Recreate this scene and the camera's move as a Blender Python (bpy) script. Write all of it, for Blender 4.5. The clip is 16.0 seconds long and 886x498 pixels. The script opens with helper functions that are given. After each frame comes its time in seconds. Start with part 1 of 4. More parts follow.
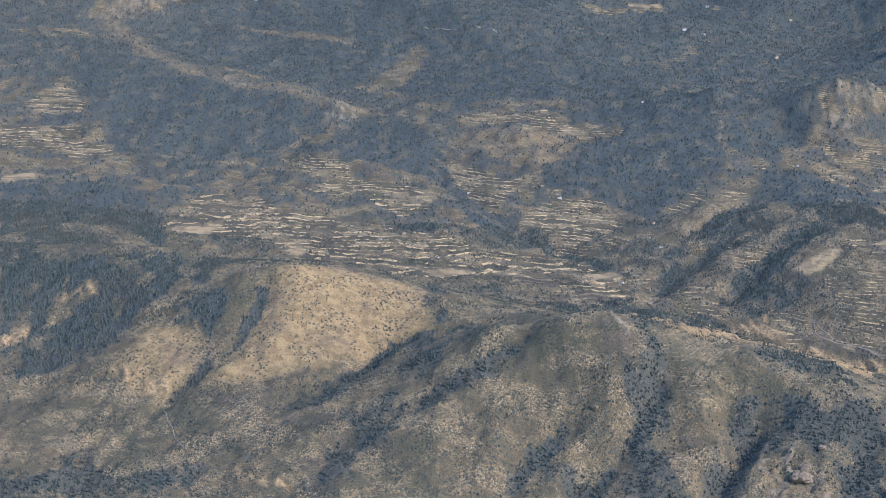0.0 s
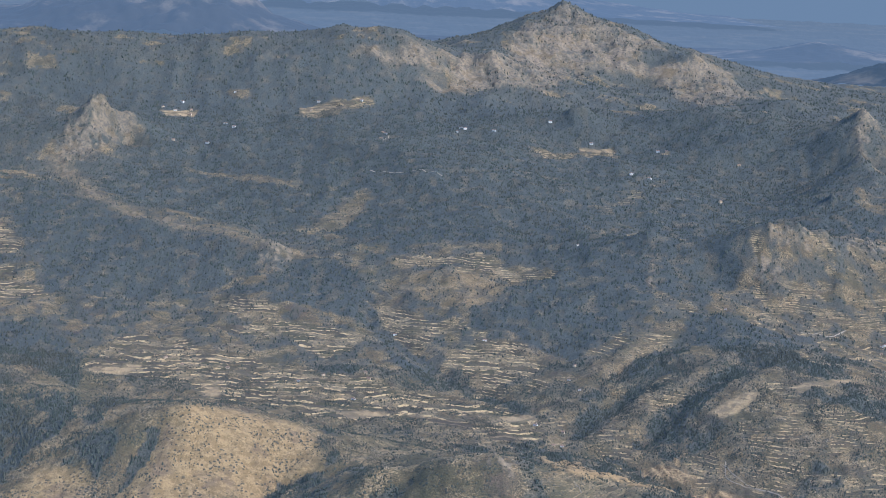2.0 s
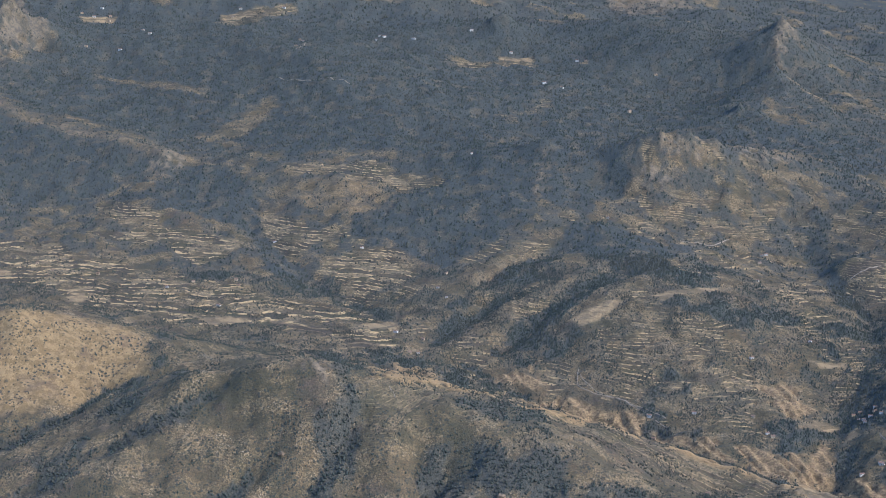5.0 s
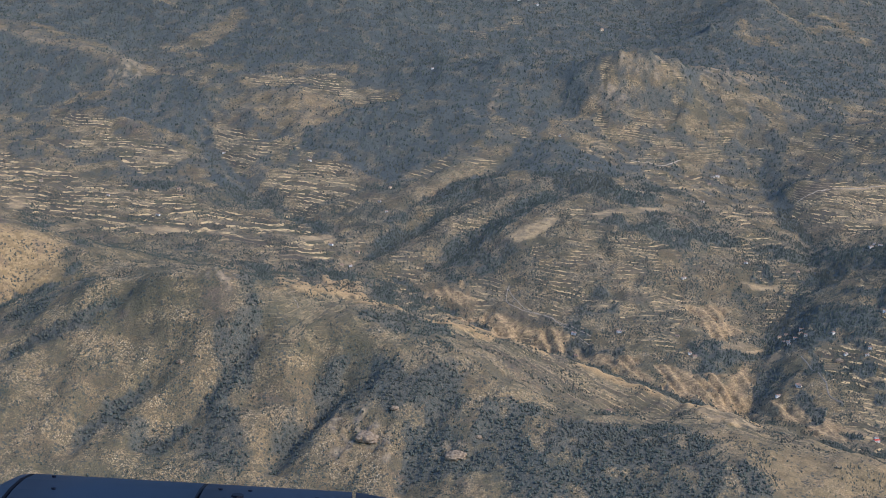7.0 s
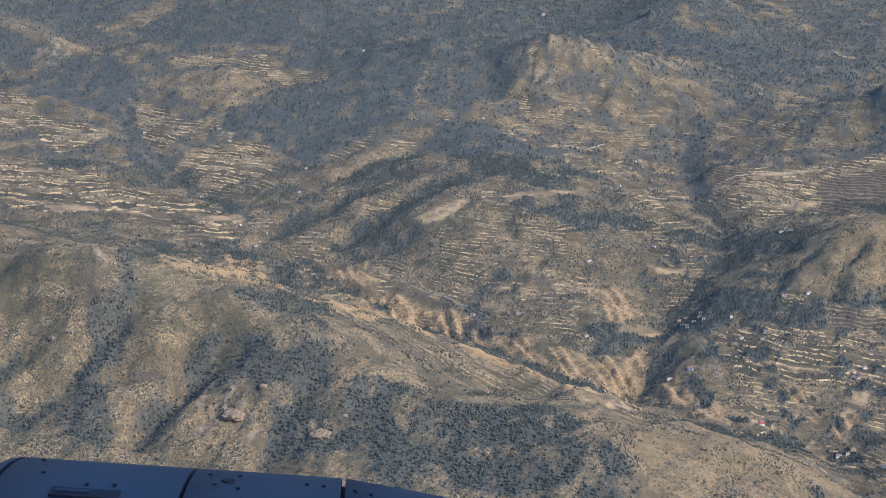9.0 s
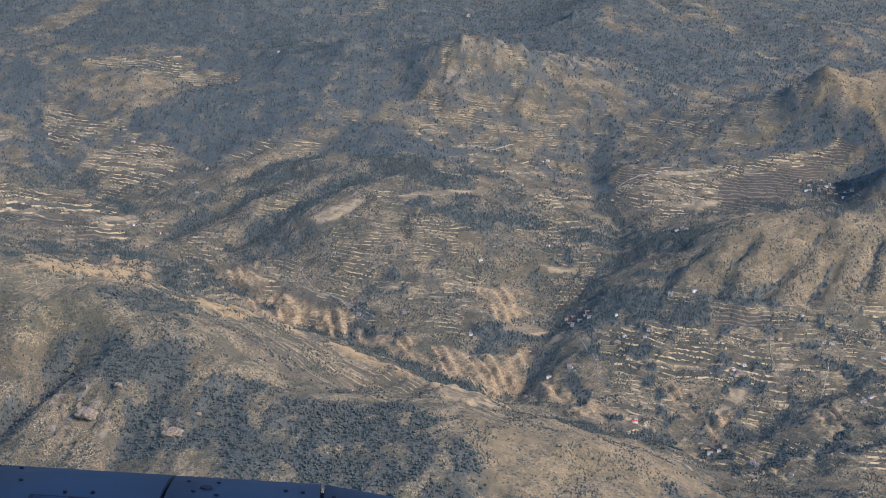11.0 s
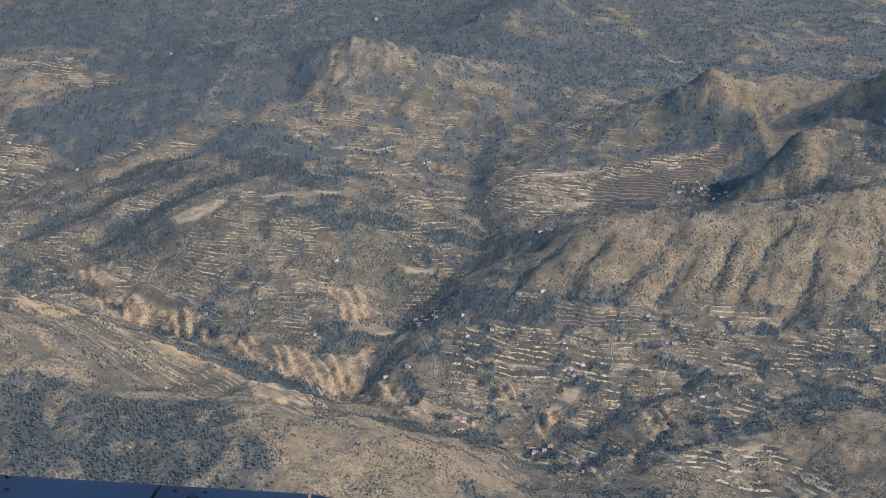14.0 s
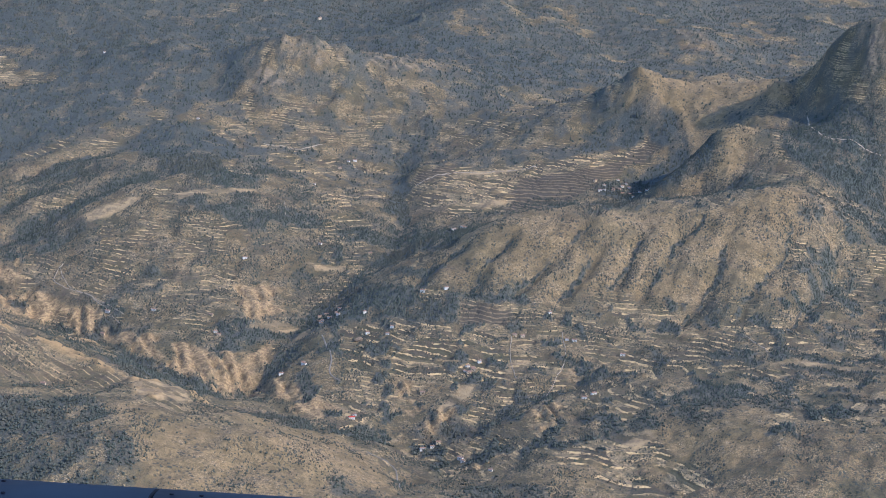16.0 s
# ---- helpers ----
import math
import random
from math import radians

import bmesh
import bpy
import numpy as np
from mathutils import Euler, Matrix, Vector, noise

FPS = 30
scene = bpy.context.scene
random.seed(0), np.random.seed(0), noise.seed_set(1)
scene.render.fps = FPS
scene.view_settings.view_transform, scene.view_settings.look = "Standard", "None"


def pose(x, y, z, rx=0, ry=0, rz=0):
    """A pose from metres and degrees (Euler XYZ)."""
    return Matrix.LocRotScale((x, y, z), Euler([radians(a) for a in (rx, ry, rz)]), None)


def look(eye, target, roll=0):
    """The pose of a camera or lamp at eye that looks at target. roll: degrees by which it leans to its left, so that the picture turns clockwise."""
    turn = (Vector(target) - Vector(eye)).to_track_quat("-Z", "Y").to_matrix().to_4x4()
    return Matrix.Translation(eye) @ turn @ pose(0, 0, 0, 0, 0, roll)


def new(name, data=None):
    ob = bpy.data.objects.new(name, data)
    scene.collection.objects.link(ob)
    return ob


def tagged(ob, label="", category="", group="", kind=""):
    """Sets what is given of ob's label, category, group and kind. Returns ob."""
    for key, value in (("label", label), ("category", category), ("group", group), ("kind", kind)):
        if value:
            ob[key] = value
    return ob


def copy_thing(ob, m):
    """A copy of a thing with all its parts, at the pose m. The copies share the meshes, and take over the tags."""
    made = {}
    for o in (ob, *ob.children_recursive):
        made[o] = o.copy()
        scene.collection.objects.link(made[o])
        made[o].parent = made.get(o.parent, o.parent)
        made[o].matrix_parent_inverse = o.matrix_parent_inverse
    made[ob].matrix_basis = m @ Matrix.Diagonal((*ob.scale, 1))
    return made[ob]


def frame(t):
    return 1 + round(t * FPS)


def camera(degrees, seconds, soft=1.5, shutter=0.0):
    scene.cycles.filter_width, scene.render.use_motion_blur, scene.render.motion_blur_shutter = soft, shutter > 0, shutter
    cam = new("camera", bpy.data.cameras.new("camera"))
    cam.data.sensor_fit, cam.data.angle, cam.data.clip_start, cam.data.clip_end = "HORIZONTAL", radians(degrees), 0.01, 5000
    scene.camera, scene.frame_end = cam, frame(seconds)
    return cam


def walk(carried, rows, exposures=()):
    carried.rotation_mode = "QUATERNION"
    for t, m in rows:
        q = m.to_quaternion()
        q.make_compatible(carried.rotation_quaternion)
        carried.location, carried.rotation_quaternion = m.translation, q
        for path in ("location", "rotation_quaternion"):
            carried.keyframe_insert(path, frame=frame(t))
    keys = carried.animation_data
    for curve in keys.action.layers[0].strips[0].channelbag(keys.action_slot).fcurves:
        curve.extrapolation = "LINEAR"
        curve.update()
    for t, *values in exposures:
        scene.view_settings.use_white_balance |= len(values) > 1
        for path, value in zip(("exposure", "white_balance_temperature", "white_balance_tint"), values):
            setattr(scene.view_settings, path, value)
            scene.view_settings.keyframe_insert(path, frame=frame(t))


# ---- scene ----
import collections

# The land is built at about 1:9 so that its far ranges lie within the lens's reach;
# x runs along the flight, y away from it, z is up.
cam = camera(28.0, 16.0, soft=0.7)
walk(cam, [
    (0, pose(0.00, 0, 175, 75.788, -2.505, -1.676)),
    (0.5, pose(7.00, 0, 175, 75.841, -2.539, -1.675)),
    (1, pose(14.00, 0, 175, 75.951, -2.553, -1.651)),
    (1.5, pose(21.00, 0, 175, 77.077, -2.609, -1.718)),
    (2, pose(28.00, 0, 175, 80.453, -2.768, -1.715)),
    (2.5, pose(35.00, 0, 175, 82.235, -2.844, -1.870)),
    (3, pose(42.00, 0, 175, 82.727, -2.867, -1.946)),
    (3.5, pose(49.00, 0, 175, 82.790, -2.867, -1.991)),
    (4, pose(56.00, 0, 175, 82.359, -2.904, -2.075)),
    (4.5, pose(63.00, 0, 175, 80.672, -2.960, -2.217)),
    (5, pose(70.00, 0, 175, 77.640, -3.087, -2.103)),
    (5.2, pose(72.80, 0, 175, 76.851, -3.141, -2.025)),
    (7.3, pose(102.20, 0, 175, 74.057, -4.182, -1.093)),
    (7.5, pose(105.00, 0, 175, 73.135, -4.211, -1.023)),
    (8, pose(112.00, 0, 175, 72.691, -4.388, -0.825)),
    (8.5, pose(119.00, 0, 175, 74.440, -4.618, -0.846)),
    (9, pose(126.00, 0, 175, 74.565, -4.657, -1.316)),
    (9.2, pose(128.80, 0, 175, 74.580, -4.660, -1.458)),
    (11.3, pose(158.20, 0, 175, 74.829, -4.719, -2.110)),
    (11.5, pose(161.00, 0, 175, 74.844, -4.787, -2.138)),
    (12, pose(168.00, 0, 175, 74.931, -4.817, -2.205)),
    (12.5, pose(175.00, 0, 175, 74.993, -4.840, -2.261)),
    (13, pose(182.00, 0, 175, 75.053, -4.839, -2.320)),
    (13.5, pose(189.00, 0, 175, 75.113, -4.835, -2.381)),
    (14, pose(196.00, 0, 175, 75.139, -4.824, -2.436)),
    (14.5, pose(203.00, 0, 175, 75.191, -4.885, -2.494)),
    (15, pose(210.00, 0, 175, 75.222, -4.865, -2.419)),
    (15.5, pose(217.00, 0, 175, 75.267, -4.864, -2.510)),
    (16, pose(224.00, 0, 175, 75.264, -4.869, -2.541)),
], exposures=[(0, 1.14, 4960, 14), (2, 1.06, 4930, 13), (4, 0.84, 4960, 13), (5.2, 0.84, 5030, 14), (7.3, 1.0, 5300, 14), (8.0, 1.2, 5330, 15), (11.3, 1.13, 5150, 16), (16, 1.13, 5150, 16)])

# ---- light ----
SUN_FROM = Vector((0.80, -0.36, 0.72)).normalized()
world = bpy.data.worlds.new("sky")
scene.world = world
world.use_nodes = True
wn, wl = world.node_tree.nodes, world.node_tree.links
sky = wn.new("ShaderNodeTexSky")
sky.sky_type, sky.sun_disc = "NISHITA", False
sky.sun_elevation = math.asin(SUN_FROM.z)
sky.sun_rotation = math.atan2(SUN_FROM.x, SUN_FROM.y)
sky.altitude, sky.air_density, sky.dust_density, sky.ozone_density = 800, 1.1, 1.2, 1.3
wl.new(sky.outputs[0], wn["Background"].inputs[0])
wn["Background"].inputs[1].default_value = 0.15

sun_data = bpy.data.lights.new("sun", "SUN")
sun_data.energy, sun_data.angle, sun_data.color = 2.3, radians(0.5), (1.0, 0.81, 0.54)
sun = new("sun", sun_data)
sun.matrix_world = look(SUN_FROM * 900, (0, 0, 0))

# ---- materials ----
def nodes_of(name):
    m = bpy.data.materials.new(name)
    m.use_nodes = True
    t = m.node_tree
    b = t.nodes["Principled BSDF"]
    b.inputs["Roughness"].default_value = 0.95
    b.inputs["Specular IOR Level"].default_value = 0.1
    return m, t, b


def noise_node(t, vec, scale, detail=3.0, rough=0.6):
    n = t.nodes.new("ShaderNodeTexNoise")
    n.inputs["Scale"].default_value, n.inputs["Detail"].default_value, n.inputs["Roughness"].default_value = scale, detail, rough
    t.links.new(vec, n.inputs["Vector"])
    return n.outputs[0]


def ramp(t, value, lo, hi):
    n = t.nodes.new("ShaderNodeMapRange")
    n.interpolation_type = "SMOOTHSTEP"
    n.inputs[1].default_value, n.inputs[2].default_value = lo, hi
    t.links.new(value, n.inputs[0])
    return n.outputs[0]


def calc(t, op, a, b=None):
    n = t.nodes.new("ShaderNodeMath")
    n.operation = op
    for i, v in enumerate((a, b)):
        if v is None:
            continue
        if isinstance(v, (int, float)):
            n.inputs[i].default_value = v
        else:
            t.links.new(v, n.inputs[i])
    return n.outputs[0]


def blend(t, fac, a, b, how="MIX"):
    n = t.nodes.new("ShaderNodeMix")
    n.data_type, n.blend_type = "RGBA", how
    for sock, v in ((n.inputs[0], fac), (n.inputs[6], a), (n.inputs[7], b)):
        if isinstance(v, (int, float)):
            sock.default_value = v
        elif isinstance(v, tuple):
            sock.default_value = (*v, 1)
        else:
            t.links.new(v, sock)
    return n.outputs[2]


def land_material():
    m, t, b = nodes_of("land")
    pos = t.nodes.new("ShaderNodeNewGeometry").outputs["Position"]

    def attr(name, kind="Color"):
        n = t.nodes.new("ShaderNodeAttribute")
        n.attribute_name = name
        return n.outputs[kind], n.outputs["Alpha"]

    def split(col):
        n = t.nodes.new("ShaderNodeSeparateColor")
        t.links.new(col, n.inputs[0])
        return n.outputs[0], n.outputs[1], n.outputs[2]

    c1, badland = attr("cover")
    woods, bare, terrace = split(c1)
    c2, ploughed = attr("cover_fine")
    crag, slab, pale = split(c2)
    level = attr("level", "Fac")[0]

    broad, mid, fine = noise_node(t, pos, 0.03, 4), noise_node(t, pos, 0.16, 5, 0.65), noise_node(t, pos, 1.3, 5, 0.75)
    patch, grain = noise_node(t, pos, 0.085, 6, 0.7), noise_node(t, pos, 3.4, 3, 0.7)
    mottle = ramp(t, noise_node(t, pos, 0.42, 7, 0.78), 0.48, 0.52)
    # scrub: dry grass, stony soil and grey-green bushes
    col = blend(t, ramp(t, mid, 0.36, 0.64), SCRUB_BROWN, SCRUB_DRY)
    col = blend(t, calc(t, "MULTIPLY", ramp(t, broad, 0.44, 0.60), 0.75), col, SCRUB_GREEN)
    col = blend(t, calc(t, "MULTIPLY", ramp(t, noise_node(t, pos, 0.05, 5, 0.65), 0.54, 0.64), 0.7), col, SCRUB_PURPLE)
    col = blend(t, calc(t, "MULTIPLY", calc(t, "MULTIPLY", ramp(t, patch, 0.40, 0.62), mottle), 0.85), col, TAN_DARK)
    col = blend(t, calc(t, "MULTIPLY", calc(t, "SUBTRACT", 1.0, mottle), 0.55), col, SCRUB_GREEN)
    col = blend(t, calc(t, "MULTIPLY", ramp(t, noise_node(t, pos, 1.9, 6, 0.8), 0.50, 0.55), ramp(t, patch, 0.43, 0.58)), col, SOIL_PALE)
    col = blend(t, calc(t, "MULTIPLY", ramp(t, grain, 0.50, 0.45), 0.85), col, SCRUB_DARK)
    spots = t.nodes.new("ShaderNodeTexVoronoi")
    spots.inputs["Scale"].default_value, spots.inputs["Randomness"].default_value = 0.95, 1.0
    t.links.new(pos, spots.inputs["Vector"])
    bush = calc(t, "MULTIPLY", calc(t, "LESS_THAN", spots.outputs[0], 0.34), ramp(t, mid, 0.44, 0.58))
    stones = t.nodes.new("ShaderNodeTexVoronoi")
    stones.inputs["Scale"].default_value = 1.5
    t.links.new(pos, stones.inputs["Vector"])
    col = blend(t, calc(t, "MULTIPLY", calc(t, "LESS_THAN", stones.outputs[0], 0.19), ramp(t, patch, 0.50, 0.60)), col, STONE)
    # bare hill
    tan = blend(t, mottle, TAN_DARK, TAN_LIGHT)
    tan = blend(t, calc(t, "MULTIPLY", ramp(t, patch, 0.52, 0.66), 0.6), tan, SCRUB_PURPLE)
    tan = blend(t, calc(t, "MULTIPLY", ramp(t, grain, 0.50, 0.38), 0.5), tan, SCRUB_DRY)
    col = blend(t, bare, col, tan)
    col = blend(t, calc(t, "MULTIPLY", bush, 0.85), col, BUSH)
    # terraces: field strips with pale banks between
    cell = t.nodes.new("ShaderNodeTexVoronoi")
    cell.inputs["Scale"].default_value = 0.085
    t.links.new(pos, cell.inputs["Vector"])
    strip = calc(t, "FLOOR", level)
    wn_in = t.nodes.new("ShaderNodeVectorMath")
    wn_in.operation = "ADD"
    t.links.new(cell.outputs["Color"], wn_in.inputs[0])
    comb = t.nodes.new("ShaderNodeCombineXYZ")
    t.links.new(calc(t, "MULTIPLY", strip, 0.37), comb.inputs[0])
    t.links.new(comb.outputs[0], wn_in.inputs[1])
    white = t.nodes.new("ShaderNodeTexWhiteNoise")
    white.noise_dimensions = "3D"
    t.links.new(wn_in.outputs[0], white.inputs["Vector"])
    rnd = white.outputs[0]
    tread = blend(t, ramp(t, rnd, 0.35, 0.75), FIELD_DULL, FIELD_DRY)
    tread = blend(t, calc(t, "GREATER_THAN", rnd, 0.64), tread, FIELD_PALE)
    tread = blend(t, calc(t, "LESS_THAN", rnd, 0.16), tread, SCRUB_GREEN)
    tread = blend(t, ramp(t, fine, 0.50, 0.62), tread, FIELD_DULL)
    tread = blend(t, calc(t, "MULTIPLY", ramp(t, grain, 0.48, 0.42), 0.6), tread, SCRUB_DARK)
    edge = calc(t, "FRACT", level)
    bank = calc(t, "MULTIPLY", ramp(t, edge, 0.78, 0.82), calc(t, "MULTIPLY", ramp(t, noise_node(t, pos, 0.35, 5, 0.7), 0.46, 0.51), ramp(t, noise_node(t, pos, 0.06, 4, 0.65), 0.38, 0.47)))
    tread = blend(t, calc(t, "MULTIPLY", calc(t, "SUBTRACT", 1.0, mottle), 0.5), tread, SCRUB_GREEN)
    tread = blend(t, bank, tread, BANK)
    tread = blend(t, calc(t, "MULTIPLY", bush, 0.7), tread, BUSH)
    col = blend(t, terrace, col, tread)
    # washed-out gullies, rock and slabs
    clay = blend(t, ramp(t, fine, 0.38, 0.55), CLAY_RED, CLAY_PALE)
    clay = blend(t, calc(t, "MULTIPLY", ramp(t, noise_node(t, pos, 0.7, 5, 0.7), 0.48, 0.56), 0.7), clay, SCRUB_BROWN)
    col = blend(t, calc(t, "MULTIPLY", badland, 0.85), col, clay)
    rock = blend(t, ramp(t, noise_node(t, pos, 0.45, 5, 0.7), 0.38, 0.6), ROCK_GREY, ROCK_WARM)
    rock = blend(t, calc(t, "MULTIPLY", ramp(t, patch, 0.50, 0.58), 0.8), rock, SCRUB_BROWN)
    col = blend(t, calc(t, "MULTIPLY", crag, 0.75), col, rock)
    col = blend(t, calc(t, "MULTIPLY", slab, ramp(t, mid, 0.30, 0.42)), col, SLAB)
    # wood floor under the pines
    floor_col = blend(t, ramp(t, fine, 0.35, 0.65), PINE_DARK, PINE_GREEN)
    col = blend(t, woods, col, floor_col)
    plot = calc(t, "ADD", 0.3, calc(t, "MULTIPLY", calc(t, "GREATER_THAN", rnd, 0.35), 0.6))
    plot = calc(t, "MULTIPLY", plot, calc(t, "SUBTRACT", 1.0, calc(t, "MULTIPLY", ramp(t, edge, 0.05, 0.0), 0.7)))
    col = blend(t, calc(t, "MULTIPLY", pale, plot), col, blend(t, ramp(t, mid, 0.40, 0.60), FIELD_DRY, PALE))
    furrow = blend(t, ramp(t, edge, 0.70, 0.80), FIELD_DULL, FIELD_DRY)
    furrow = blend(t, calc(t, "MULTIPLY", ramp(t, grain, 0.50, 0.44), 0.5), furrow, SCRUB_DARK)
    col = blend(t, ploughed, col, furrow)
    t.links.new(col, b.inputs["Base Color"])
    bump = t.nodes.new("ShaderNodeBump")
    bump.inputs["Strength"].default_value, bump.inputs["Distance"].default_value = 0.9, 0.5
    t.links.new(calc(t, "ADD", fine, calc(t, "MULTIPLY", calc(t, "ADD", bush, calc(t, "MULTIPLY", woods, fine)), 0.8)), bump.inputs["Height"])
    t.links.new(bump.outputs[0], b.inputs["Normal"])
    return m


SCRUB_BROWN, SCRUB_DRY, SCRUB_GREEN, SCRUB_PURPLE, SOIL_PALE = (0.146, 0.107, 0.060), (0.215, 0.155, 0.082), (0.106, 0.095, 0.054), (0.146, 0.106, 0.078), (0.39, 0.28, 0.145)
TAN_DARK, TAN_LIGHT, BUSH = (0.262, 0.178, 0.084), (0.372, 0.254, 0.118), (0.066, 0.070, 0.058)
FIELD_DULL, FIELD_DRY, FIELD_PALE, BANK = (0.098, 0.081, 0.058), (0.215, 0.162, 0.096), (0.36, 0.262, 0.140), (0.57, 0.40, 0.19)
CLAY_RED, CLAY_PALE, PALE = (0.21, 0.135, 0.082), (0.44, 0.305, 0.150), (0.40, 0.285, 0.148)
ROCK_GREY, ROCK_WARM, SLAB = (0.15, 0.125, 0.098), (0.33, 0.25, 0.155), (0.42, 0.275, 0.125)
SCRUB_DARK = (0.082, 0.073, 0.054)
STONE = (0.52, 0.41, 0.26)
PINE_DARK, PINE_GREEN = (0.072, 0.079, 0.070), (0.102, 0.106, 0.090)


def pine_material():
    m, t, b = nodes_of("pine_foliage")
    geo = t.nodes.new("ShaderNodeNewGeometry")
    col = blend(t, geo.outputs["Random Per Island"], (0.054, 0.062, 0.050), (0.090, 0.097, 0.078))
    t.links.new(blend(t, ramp(t, noise_node(t, geo.outputs["Position"], 0.05, 2), 0.45, 0.65), col, (0.080, 0.080, 0.062)), b.inputs["Base Color"])
    return m

# ---- land form ----
def smooth(a, b, v):
    t = np.clip((v - a) / (b - a), 0, 1)
    return t * t * (3 - 2 * t)


def gnoise(x, y, seed=0):
    """Gradient noise in the plane, about -0.7 to 0.7."""
    xi, yi = np.floor(x).astype(np.int64), np.floor(y).astype(np.int64)
    xf, yf = x - xi, y - yi
    u, v = xf * xf * xf * (xf * (xf * 6 - 15) + 10), yf * yf * yf * (yf * (yf * 6 - 15) + 10)

    def grad(i, j, dx, dy):
        h = (i * 374761393 + j * 668265263 + seed * 974634777) & 0xFFFFFFFF
        h = ((h ^ (h >> 13)) * 1274126177) & 0xFFFFFFFF
        a = (h ^ (h >> 16)) * (2 * math.pi / 4294967296.0)
        return np.cos(a) * dx + np.sin(a) * dy

    n00, n10 = grad(xi, yi, xf, yf), grad(xi + 1, yi, xf - 1, yf)
    n01, n11 = grad(xi, yi + 1, xf, yf - 1), grad(xi + 1, yi + 1, xf - 1, yf - 1)
    a, b = n00 + u * (n10 - n00), n01 + u * (n11 - n01)
    return a + v * (b - a)


def fbm(x, y, octaves, seed=0, gain=0.5):
    s, amp = 0.0, 1.0
    for k in range(octaves):
        s = s + amp * gnoise(x * 2.03 ** k, y * 2.03 ** k, seed + k)
        amp *= gain
    return s


def ridged(x, y, octaves, seed=0):
    s, amp = 0.0, 1.0
    for k in range(octaves):
        s = s + amp * (0.35 - np.abs(gnoise(x * 2.03 ** k, y * 2.03 ** k, seed + k)))
        amp *= 0.5
    return s


def along(x, y, nodes):
    """Distance to a line of nodes, and the third value of the nodes there."""
    best, val = np.full(x.shape, 1e18), np.zeros(x.shape)
    for a, b in zip(nodes[:-1], nodes[1:]):
        dx, dy = b[0] - a[0], b[1] - a[1]
        t = np.clip(((x - a[0]) * dx + (y - a[1]) * dy) / (dx * dx + dy * dy), 0, 1)
        d = (x - a[0] - t * dx) ** 2 + (y - a[1] - t * dy) ** 2
        m = d < best
        best[m] = d[m]
        if len(a) > 2:
            val[m] = (a[2] + t * (b[2] - a[2]))[m]
    return np.sqrt(best), val


# The land's skeleton: crests, valleys and slopes, each a line of x, y and height.
SKELETON = {}


def lay(name, *nodes):
    SKELETON[name] = nodes


lay("near_crest", (-2, 424, 33), (15, 448, 40), (34, 425, 48.3), (48, 420, 50.5), (60, 420.5, 52.3), (70, 432, 48.5), (81, 447, 42.6), (101, 468, 32.3), (107, 462, 32.5), (117, 455, 32.6), (129, 448, 32.3), (139, 441, 31.7), (154, 433, 29.8), (168, 425, 27.5), (178, 416.5, 27.2), (192, 419, 23.3), (205, 403, 25), (222, 396, 22), (236, 390, 19.5))
lay("near_shoulder", (43, 410, 38.7), (55, 396.7, 34), (72, 383, 29.2), (79, 369.5, 22.5), (86, 340, 12))
lay("near_flank", (54, 399.5, 33.7), (79, 396.4, 38.5), (92, 410, 45.1), (130, 389, 37.8), (160, 412.5, 25.7))
lay("near_flank_low", (51, 381.5, 24), (84, 397.4, 33.7), (99, 378, 29.3), (105, 384.3, 33.9), (116.5, 376.6, 30), (141.5, 364.4, 30.2), (148.5, 351, 27.2))
lay("near_spur", (173.5, 360, 33), (188, 350, 30.3), (211, 364.6, 28.4), (213, 372, 32))
lay("near_foot", (246, 393, 13.4), (250, 398.6, 14.8), (256, 415, 9.6), (244, 414.3, 13.2), (243.5, 430.2, 11.5), (233, 436, 13.3), (221, 443.5, 11.2), (212, 452, 10.5), (200, 470, 10), (185, 462, 13))
lay("gorge", (185, 462, 13), (172, 460, 17.2), (159, 492, 11.2), (143, 510, 10.5), (129.5, 526, 14.9), (128, 545, 17), (116, 574, 21.6))
lay("slab_face", (172, 446, 21), (191.5, 431, 18), (194, 422, 19.2))
lay("west_gully", (34, 436, 43), (5, 446, 35.3), (-2, 419, 32), (-20, 410, 27), (-47, 401, 21.3), (-60, 380, 17))
lay("mid_gully", (36, 420, 46), (23, 412, 39.7), (10, 396, 31), (0, 380, 23))
lay("bare_hill", (-43, 479, 45.5), (-24, 467.5, 50.3), (12.6, 472.6, 44))
lay("bare_foot", (-71, 445, 28.8), (-50, 428, 26), (-90, 455, 27))
lay("bare_back", (-40, 520, 34), (-10, 515, 35), (25, 510, 31), (60, 500, 29), (84, 490, 27))
lay("west_knoll", (-66, 502, 45.7), (-82, 512, 43), (-110, 505, 41))
lay("west_low", (-120, 470, 30), (-135, 420, 20))
lay("plain", (-67, 622, 21.6), (-20, 618, 20), (28, 622, 21), (37, 595, 19), (76, 577, 20.5), (77.5, 584, 19.5), (68, 622, 20.5), (99, 641, 26.3))
lay("plain_back", (-51, 669, 23), (-40, 733, 25), (-25, 724, 29.7), (0, 690, 25), (24, 721, 29.5), (31, 718.6, 28.8), (60, 690, 29))
lay("plain_front", (-60, 560, 22), (-20, 560, 20), (20, 555, 19.5), (60, 548, 19.5), (95, 540, 18))
lay("west_rise", (-150, 620, 26), (-160, 700, 28), (-150, 760, 32))
lay("spine", (-149, 980, 47.6), (-117, 900, 42.8), (-81, 850, 40.4), (-42, 815, 40.9), (-18, 790.4, 41.1), (-8, 797, 34))
